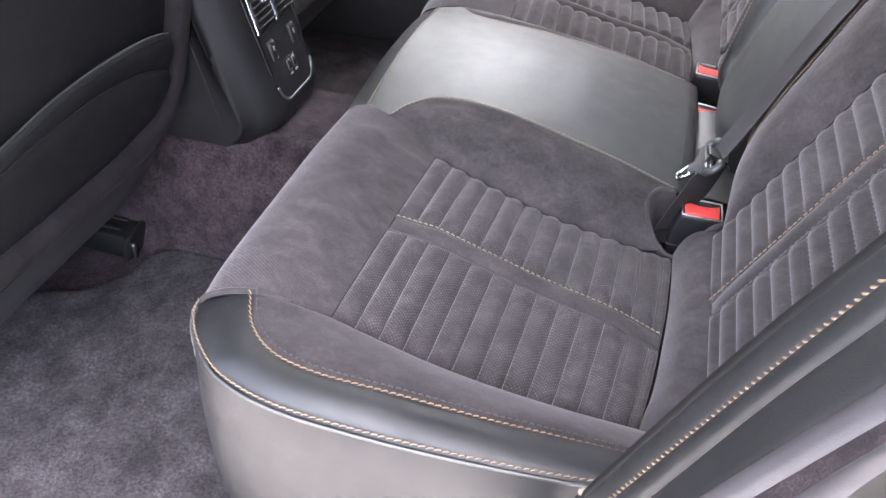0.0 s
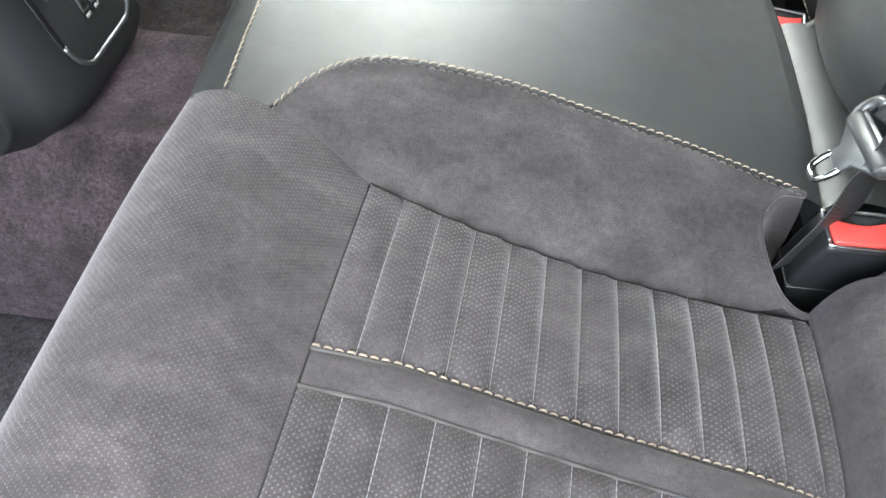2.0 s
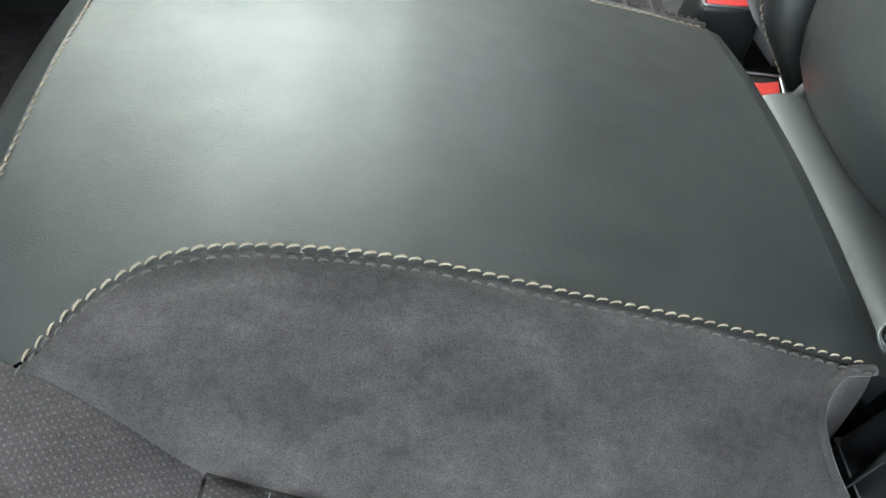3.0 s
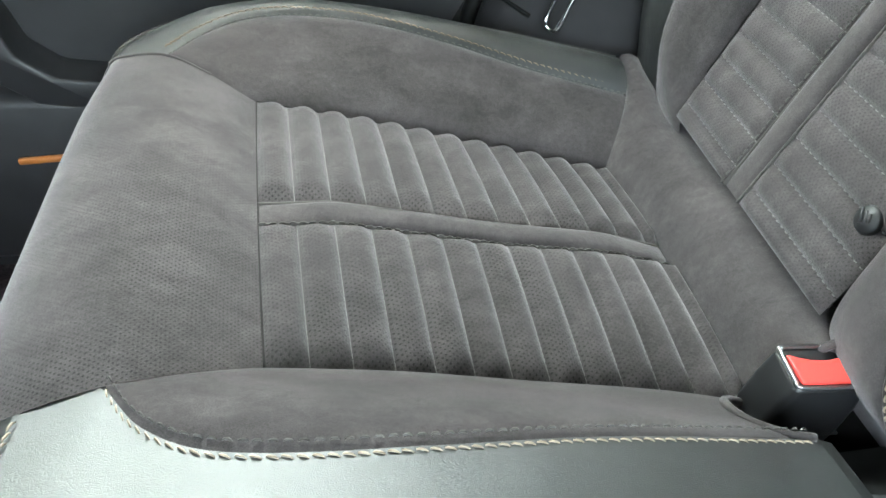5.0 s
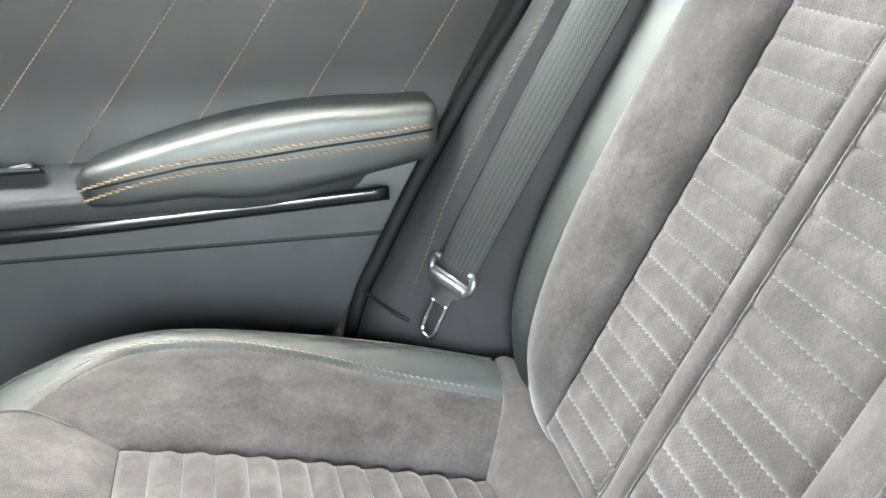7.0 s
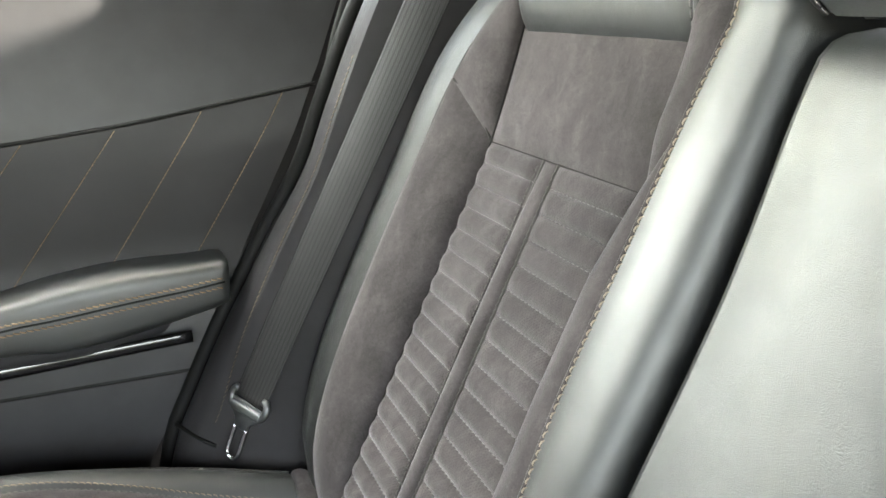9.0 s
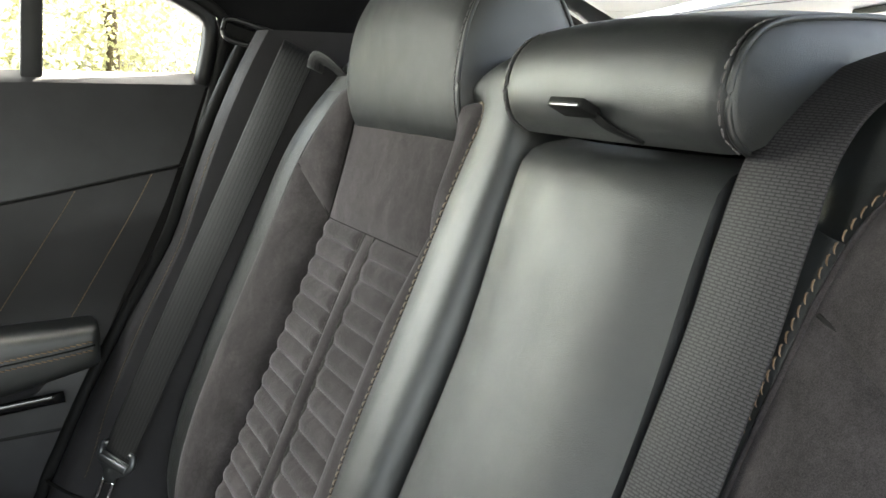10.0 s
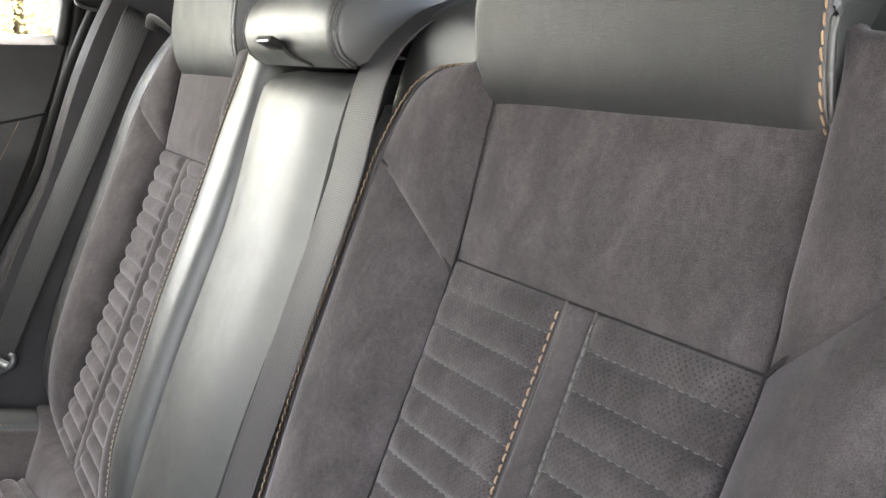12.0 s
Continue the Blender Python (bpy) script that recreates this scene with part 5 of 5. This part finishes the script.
# ---- buckles ----
def buckle(at, rot, label):
    e = thing("belt_buckle", label, "buckle", "belt buckles", at=at)
    m = pose(*at, *rot)

    def put(name, bm, material, label=""):
        bmesh.ops.transform(bm, matrix=m, verts=bm.verts)
        return part(name, bm, material, e, label)
    body = [(-0.0225, 0.0), (0.0225, 0.0), (0.0265, -0.022), (0.0275, -0.045), (0.022, -0.085), (-0.022, -0.085), (-0.0275, -0.045), (-0.0265, -0.022)]
    put("housing", extrude_poly(body, "y", -0.015, 0.015, 0.0045, 3), PLASTIC)
    put("housing_ridge", box_bm((0.056, 0.031, 0.0015), (0, 0, -0.048), (0, 0, 0), 0.0006), PLASTIC_SOFT)
    rim = [(-0.0215, -0.010), (-0.0185, -0.0135), (0.0185, -0.0135), (0.0215, -0.010), (0.0215, 0.011), (0.0185, 0.0135), (-0.0185, 0.0135), (-0.0215, 0.011)]
    tube("rim", [(m @ Vector((x, y, 0.0005))).to_tuple() for x, y in rim + rim[:1]], 0.0011, STEEL, e, n=80, label="thin bright rim")
    scoop = [(-0.0185, -0.0115), (0.0185, -0.0115), (0.0195, 0.008)] + [(x, 0.008 - 0.0045 * (1 - (x / 0.0195) ** 2)) for x in (0.013, 0.0065, 0.0, -0.0065, -0.013)] + [(-0.0195, 0.008)]
    put("release_button", extrude_poly(scoop, "z", -0.004, 0.0022, 0.0012, 2), RED, "red release button")
    return e


buckle((0.432, 0.187, 0.351), (7, 4, 0), "black belt buckle with red release button behind the seat cushion")
buckle((0.428, 0.102, 0.331), (10, 3, -6), "black belt buckle with red release button sunk behind the middle seat")
buckle((0.429, -0.166, 0.354), (8, 3, 4), "black belt buckle with red release button in a suede well")


pocket = [(0.452, 0.078, 0.347), (0.440, 0.068, 0.345), (0.424, 0.068, 0.341), (0.413, 0.078, 0.336), (0.411, 0.100, 0.333), (0.411, 0.125, 0.330)]
tube("buckle_pocket", pocket, 0.0055, LEATHER, bench, n=50, label="rolled leather rim of the buckle pocket")


def anchor_button(at, mirror_label):
    e = thing("anchor_button", mirror_label, "button", "child seat anchor buttons", at=at)
    m = pose(*at, 0, -66, 0)
    bm = bmesh.new()
    bmesh.ops.create_cone(bm, cap_ends=True, segments=24, radius1=0.0095, radius2=0.0075, depth=0.004)
    bmesh.ops.transform(bm, matrix=m, verts=bm.verts)
    part("button_disc", bm, PLASTIC, e)
    bm = bmesh.new()
    for k in range(3):
        b2 = box_bm((0.009 - 0.002 * k, 0.0012, 0.0012), (0.001 * k, 0.0035 - 0.003 * k, 0.0024), (0, 0, 35))
        me = bpy.data.meshes.new("tmp")
        b2.to_mesh(me)
        b2.free()
        bm.from_mesh(me)
        bpy.data.meshes.remove(me)
    bmesh.ops.transform(bm, matrix=m, verts=bm.verts)
    part("embossed_mark", bm, PLASTIC_SOFT, e)


anchor_button((0.459, 0.2345, 0.417), "small round dark child seat anchor button in the backrest")
anchor_button((0.434, 0.140, 0.409), "small round dark child seat anchor button by the seam")

# ---- body shell ----
def shell(name, curves, nu, nv, material, label, category, up, mirror=1):
    return tagged(panel(name, curves, nu, nv, material, None, up=up, mirror=mirror), label, category, kind="structure")


def roof_line(x):
    return float(np.interp(x, [-1.3, -1.0, -0.4, 0.2, 0.6, 0.85], [1.05, 1.17, 1.22, 1.215, 1.15, 1.075]))


shell("ceiling", [[(x, y, roof_line(x) - 0.09 * abs(y / 0.62) ** 3) for y in np.linspace(-0.62, 0.62, 15)] for x in np.linspace(-1.02, 0.86, 11)], 40, 40, HEADLINER, "dark grey cloth headliner", "ceiling", (0, 0, -1))
shell("rear_shelf", [[(0.74, -0.72, 0.866), (0.74, 0.72, 0.866)], [(0.95, -0.70, 0.870), (0.95, 0.70, 0.870)], [(1.30, -0.66, 0.866), (1.30, 0.66, 0.866)]], 20, 20, CARPET, "dark carpeted rear shelf", "shelf", (0, 0, 1))


def c_pillar(m):
    edge = [(0.512, 0.700, 0.72), (0.530, 0.704, 0.80), (0.542, 0.706, 0.862), (0.555, 0.706, 0.925), (0.548, 0.704, 0.958), (0.475, 0.702, 0.990), (0.392, 0.700, 1.020), (0.25, 0.69, 1.062), (-0.10, 0.68, 1.10)]
    edge = spline(edge, 24)
    inner = spline([(0.555, 0.68, 0.70), (0.60, 0.670, 0.79), (0.63, 0.665, 0.86), (0.655, 0.655, 0.93), (0.655, 0.645, 0.985), (0.60, 0.638, 1.035), (0.50, 0.632, 1.075), (0.3, 0.63, 1.11), (-0.10, 0.62, 1.14)], 24)
    mid = spline([(0.68, 0.64, 0.70), (0.72, 0.65, 0.79), (0.76, 0.655, 0.86), (0.80, 0.64, 0.93), (0.80, 0.625, 0.985), (0.75, 0.61, 1.035), (0.65, 0.60, 1.08), (0.45, 0.59, 1.13), (-0.10, 0.58, 1.16)], 24)
    rear = spline([(1.25, 0.62, 0.80), (1.22, 0.60, 0.85), (1.17, 0.585, 0.89), (1.065, 0.575, 0.941), (0.972, 0.583, 0.988), (0.90, 0.59, 1.022), (0.857, 0.59, 1.043), (0.80, 0.57, 1.065), (0.30, 0.55, 1.17)], 24)
    shell("pillar_c", [edge, inner, mid, rear], 60, 30, HEADLINER, "black cloth-covered rear roof pillar", "pillar", (0, -1, 0), m)
    shell("quarter_trim", [[(0.49, 0.70, 0.64), (0.515, 0.70, 0.73), (0.54, 0.70, 0.80), (0.555, 0.70, 0.86)], [(0.53, 0.655, 0.62), (0.57, 0.655, 0.72), (0.60, 0.66, 0.80), (0.63, 0.665, 0.87)], [(0.66, 0.60, 0.60), (0.70, 0.61, 0.70), (0.74, 0.63, 0.80), (0.78, 0.655, 0.87)]], 24, 14, DARK_PLASTIC, "dark plastic trim behind the door opening", "trim", (-1, -1, 0), m)


c_pillar(1)
c_pillar(-1)
# belt slot on the far pillar
slot = thing("belt_guide", "black plastic belt outlet bezel on the roof pillar", "belt guide", at=(0.61, 0.645, 0.905))
loop_pts = [(0.548, 0.668, 0.930), (0.556, 0.662, 0.943), (0.60, 0.648, 0.930), (0.66, 0.632, 0.908), (0.700, 0.618, 0.890), (0.698, 0.618, 0.876), (0.660, 0.632, 0.886), (0.60, 0.650, 0.907), (0.556, 0.664, 0.918), (0.548, 0.668, 0.930)]
tube("bezel", loop_pts, 0.0034, PLASTIC, slot, n=90, updir=(0, 1, 0))
panel("slot_back", [[(0.550, 0.672, 0.940), (0.70, 0.626, 0.892)], [(0.550, 0.672, 0.920), (0.70, 0.626, 0.872)]], 8, 4, RUBBER, slot, up=(0, -1, 0))
clip = thing("belt_clip", "small grey fabric belt retaining loop on the seat shoulder", "strap", at=(0.625, 0.523, 0.88))
strap("loop", [(0.622, 0.545, 0.884), (0.621, 0.530, 0.897), (0.628, 0.512, 0.892), (0.640, 0.495, 0.876)], (0.5, 0.3, -0.8), 0.020, WEBBING, clip, n=16, thick=0.002)

# far door frame round the window
frame_line = [(-0.46, 0.712, 0.862), (-0.46, 0.70, 0.98), (-0.40, 0.69, 1.06), (-0.10, 0.685, 1.09), (0.25, 0.695, 1.052), (0.392, 0.705, 1.010), (0.475, 0.708, 0.980), (0.535, 0.710, 0.950), (0.543, 0.711, 0.925), (0.530, 0.711, 0.862)]
win = thing("window_1", "closed far rear door window with black frame", "window", kind="structure", at=(0.2, 0.71, 0.86))
tube("window_frame", frame_line, 0.011, PLASTIC, win, n=90, updir=(0, 1, 0))
tube("window_seal", [(x + 0.016, y - 0.008, z + 0.004) for x, y, z in frame_line[5:]] + [(0.525, 0.700, 0.80), (0.508, 0.690, 0.73), (0.470, 0.675, 0.65), (0.42, 0.66, 0.56), (0.36, 0.655, 0.44)], 0.007, RUBBER, win, n=90, updir=(0, 1, 0))
part("divider", box_bm((0.024, 0.016, 0.25), (0.343, 0.716, 0.95), (0, 4, 0), 0.003), PLASTIC, win)
GLASS, gt, gp = mat("window_glass")
gp.inputs["Base Color"].default_value = (0.92, 0.96, 0.94, 1)
gp.inputs["Roughness"].default_value, gp.inputs["Transmission Weight"].default_value, gp.inputs["IOR"].default_value = 0.0, 1.0, 1.0
pane = panel("pane", [[(-0.46, 0.722, 0.855), (0.54, 0.722, 0.855)], [(-0.44, 0.700, 1.08), (0.50, 0.705, 1.0)]], 8, 6, GLASS, win, up=(0, -1, 0))
pane.visible_shadow = False
rear_win = thing("window_2", "sloping rear window with dark edge trim", "window", kind="structure", at=(1.0, 0, 0.9))
rp = panel("pane", [[(0.80, -0.58, 1.075), (0.795, 0, 1.09), (0.80, 0.58, 1.075)], [(1.02, -0.58, 0.972), (1.03, 0, 0.985), (1.02, 0.58, 0.972)], [(1.24, -0.58, 0.862), (1.26, 0, 0.872), (1.24, 0.58, 0.862)]], 20, 12, GLASS, rear_win, up=(0, 0, 1))
rp.visible_shadow = False
for m in (1, -1):
    tube("edge_trim", [(0.80, 0.574, 1.070), (0.857, 0.590, 1.043), (0.972, 0.583, 0.988), (1.065, 0.572, 0.941), (1.20, 0.56, 0.876)], 0.005, RUBBER, rear_win, n=40, mirror=m)
FRIT = plain("black_glass_border", (0.004, 0.004, 0.004), 0.3)
for m in (1, -1):
    panel("glass_border", [[(0.80, 0.575, 1.0755), (1.02, 0.575, 0.9725), (1.23, 0.575, 0.8635)], [(0.81, 0.572, 1.0725), (0.86, 0.566, 1.050), (0.937, 0.545, 1.0145), (1.025, 0.528, 0.975), (1.08, 0.518, 0.949), (1.23, 0.50, 0.869)]], 20, 6, FRIT, rear_win, mirror=m)
for k in range(5):
    x = 0.88 + k * 0.07
    z = 1.0575 - (x - 0.84) * 0.470
    tube("heater_line", [(x, -0.5, z - 0.010), (x + 0.008, 0, z - 0.002), (x, 0.5, z - 0.010)], 0.0005, FRIT, rear_win, n=20, sides=4)
part("header_trim", box_bm((0.03, 1.12, 0.02), (0.80, 0, 1.078), (0, 25, 0), 0.006), HEADLINER, rear_win)

# doors and walls that close the cabin ahead
shell("front_door_far", [[(-1.5, 0.70, 0.0), (-0.53, 0.69, 0.0)], [(-1.5, 0.70, 0.5), (-0.53, 0.69, 0.5)], [(-1.5, 0.70, 0.86), (-0.53, 0.705, 0.862)]], 10, 10, PLASTIC_SOFT, "dark front door panel", "wall", (0, -1, 0))
shell("front_door_near", [[(-1.5, -0.70, 0.0), (-0.60, -0.69, 0.0)], [(-1.5, -0.70, 0.5), (-0.60, -0.69, 0.5)], [(-1.5, -0.70, 0.86), (-0.60, -0.705, 0.862)]], 10, 10, PLASTIC_SOFT, "dark front door panel", "wall", (0, 1, 0))
shell("dashboard", [[(-1.5, -0.7, 0.0), (-1.5, 0.7, 0.0)], [(-1.25, -0.7, 0.45), (-1.25, 0.7, 0.45)], [(-1.22, -0.7, 0.70), (-1.22, 0.7, 0.70)], [(-1.35, -0.7, 0.80), (-1.35, 0.7, 0.80)], [(-1.9, -0.7, 0.82), (-1.9, 0.7, 0.82)]], 10, 20, PLASTIC_SOFT, "dark dashboard", "wall", (1, 0, 0))
for m in (1, -1):
    tagged(part("pillar_b", box_bm((0.07, 0.05, 1.10), (-0.515, m * 0.71, 0.55), (0, 0, 0), 0.01), PLASTIC, None), "dark centre roof pillar", "pillar", kind="structure")
# sill and jamb on the open side
shell("door_sill", [[(-0.5, -0.60, 0.047), (0.25, -0.60, 0.047)], [(-0.5, -0.66, 0.10), (0.25, -0.66, 0.10)], [(-0.5, -0.74, 0.10), (0.25, -0.74, 0.10)], [(-0.5, -0.78, -0.05), (0.25, -0.78, -0.05)]], 20, 16, PLASTIC_SOFT, "dark plastic door sill", "sill", (0, -0.3, 1))
shell("under_seat", [[(0.10, -0.55, 0.29), (0.10, 0.55, 0.29)], [(0.46, -0.60, 0.28), (0.46, 0.60, 0.28)], [(0.60, -0.66, 0.60), (0.60, 0.66, 0.60)], [(0.78, -0.68, 0.85), (0.78, 0.68, 0.85)]], 20, 20, RUBBER, "dark body panel under the bench", "wall", (0, 0, 1))
# warm glow low on the door, put into the colour of an added strip
amber = thing("sill_glow", "small amber strip standing in for a warm glow low on the door", "lamp", at=(-0.12, 0.66, 0.19))
part("glow_strip", box_bm((0.046, 0.006, 0.007), (-0.122, 0.6395, 0.214), (0, -4, 0), 0.002), plain("amber_glow_colour", (0.42, 0.15, 0.04), 0.35), amber)
shell("pillar_foot", [[(0.40, 0.730, 0.55), (0.44, 0.730, 0.868)], [(0.60, 0.730, 0.55), (0.60, 0.730, 0.868)]], 6, 6, RUBBER, "dark inner body panel behind the door edge", "trim", (0, -1, 0))
shell("pillar_filler", [[(0.50, 0.728, 0.55), (0.56, 0.728, 0.97)], [(0.62, 0.726, 0.55), (0.66, 0.726, 0.97)]], 6, 6, RUBBER, "dark inner pillar panel behind the door edge", "trim", (0, -1, 0))
shell("body_side", [[(-0.2, 0.735, -0.05), (0.2, 0.735, -0.05), (0.85, 0.735, -0.05)], [(-0.2, 0.735, 0.4), (0.2, 0.735, 0.4), (0.85, 0.735, 0.4)], [(-0.2, 0.735, 0.84), (0.2, 0.735, 0.84), (0.85, 0.735, 0.86)]], 10, 10, RUBBER, "dark inner body side behind the trims", "wall", (0, -1, 0))
shell("body_side_near", [[(0.47, -0.72, -0.05), (0.85, -0.72, -0.05)], [(0.47, -0.72, 0.4), (0.85, -0.72, 0.4)], [(0.56, -0.72, 0.86), (0.85, -0.72, 0.86)]], 10, 10, RUBBER, "dark inner body side behind the trims", "wall", (0, 1, 0))
# ---- outside ----
GRASS = plain("grass", (0.075, 0.085, 0.05), 0.95, var=0.5)
GRAVEL = plain("pale_gravel", (0.64, 0.635, 0.625), 0.95, var=0.25)
ground = obj("ground", *sheet([[(-300, -300, -0.32), (-300, 300, -0.32)], [(300, -300, -0.32), (300, 300, -0.32)]], 8, 8)[:2], GRASS)
tagged(ground, "green grass ground round the car", "ground", kind="structure")
lot = obj("pavement", *sheet([[(-40, -1.34, -0.31), (-40, 16, -0.31)], [(90, -1.34, -0.31), (90, 16, -0.31)]], 8, 8)[:2], GRAVEL)
tagged(lot, "pale sunlit gravel yard beside the car", "pavement", kind="structure")
yard = obj("pavement", *sheet([[(-40, -9, -0.31), (-40, -1.35, -0.31)], [(40, -9, -0.31), (40, -1.35, -0.31)]], 8, 8)[:2], plain("grey_asphalt", (0.075, 0.075, 0.08), 0.9, var=0.3))
tagged(yard, "grey asphalt drive along the open side", "pavement", kind="structure")
BARK = plain("bark", (0.12, 0.09, 0.06), 0.9, var=0.4)
LEAF = plain("leaves", (0.55, 0.54, 0.32), 0.7, var=0.5)


def tree(x, y, h, seed, label):
    rnd = random.Random(seed)
    e = thing("tree", label, "tree", "trees beyond the yard", at=(x, y, -0.32))
    tube("trunk", [(x, y, -0.35), (x + 0.1, y, h * 0.3), (x - 0.1, y + 0.1, h * 0.7)], 0.16, BARK, e, n=10)
    vs, fs = [], []
    for c in range(80):
        a, r, zz = rnd.uniform(0, 6.28), rnd.uniform(0.2, 1.0) * h * 0.42, rnd.uniform(0.06, 1.0) * h
        r *= 1.15 - abs(zz / h - 0.5)
        cx, cy = x + r * math.cos(a), y + r * math.sin(a)
        for k in range(110):
            p = np.array([cx + rnd.gauss(0, 0.45), cy + rnd.gauss(0, 0.45), zz + rnd.gauss(0, 0.34)])
            u = np.array([rnd.uniform(-1, 1) for _ in range(3)])
            w = np.cross(u, [rnd.uniform(-1, 1), rnd.uniform(-1, 1), 0.3])
            u, w = u / np.linalg.norm(u) * 0.085, w / np.linalg.norm(w) * 0.05
            b = len(vs)
            vs += [p - u, p - w * 0.8, p + u, p + w]
            fs.append((b, b + 1, b + 2, b + 3))
    obj("crown", vs, fs, LEAF, e, smooth=False)


rt = random.Random(5)
for k in range(9):
    tree(-10 + k * 1.9 + rt.uniform(-0.8, 0.8), 19 + rt.uniform(-2, 3), rt.uniform(5.5, 8.5), k, "leafy yellow-green tree beyond the pale yard")


# open-sided canopy beyond the rear window: grey slabs with bright gaps between them
SLAB = plain("grey_canopy_panel", (0.13, 0.13, 0.135), 0.7, var=0.1)
canopy = thing("canopy", "grey panelled open-sided canopy roof behind the car", "canopy", kind="structure", at=(12, 10, -0.32))
along, perp = Vector((0.40, 0.917, 0)), Vector((0.917, -0.40, 0))
for a, b in ((1.6, 2.7), (3.4, 6.1), (7.0, 12.0)):
    for k in range(9):
        q = along * (2 + k * 4.0) + perp * ((a + b) / 2)
        bm = box_bm((b - a, 3.97, 0.08), (0, 0, 0), (0, 0, 0), 0.01, 1)
        bmesh.ops.transform(bm, matrix=pose(q.x, q.y, 2.44, 0, 0, math.degrees(math.atan2(-0.40, 0.917))), verts=bm.verts)
        part("panel", bm, SLAB, canopy, smooth=False)
for off, far in ((4.6, 9.0), (9.2, 12.5)):
    q = along * far + perp * off
    part("tube_lamp", box_bm((0.22, 2.4, 0.12), (q.x, q.y, 2.33), (0, 0, math.degrees(math.atan2(-0.40, 0.917))), 0.03), PLASTIC, canopy)
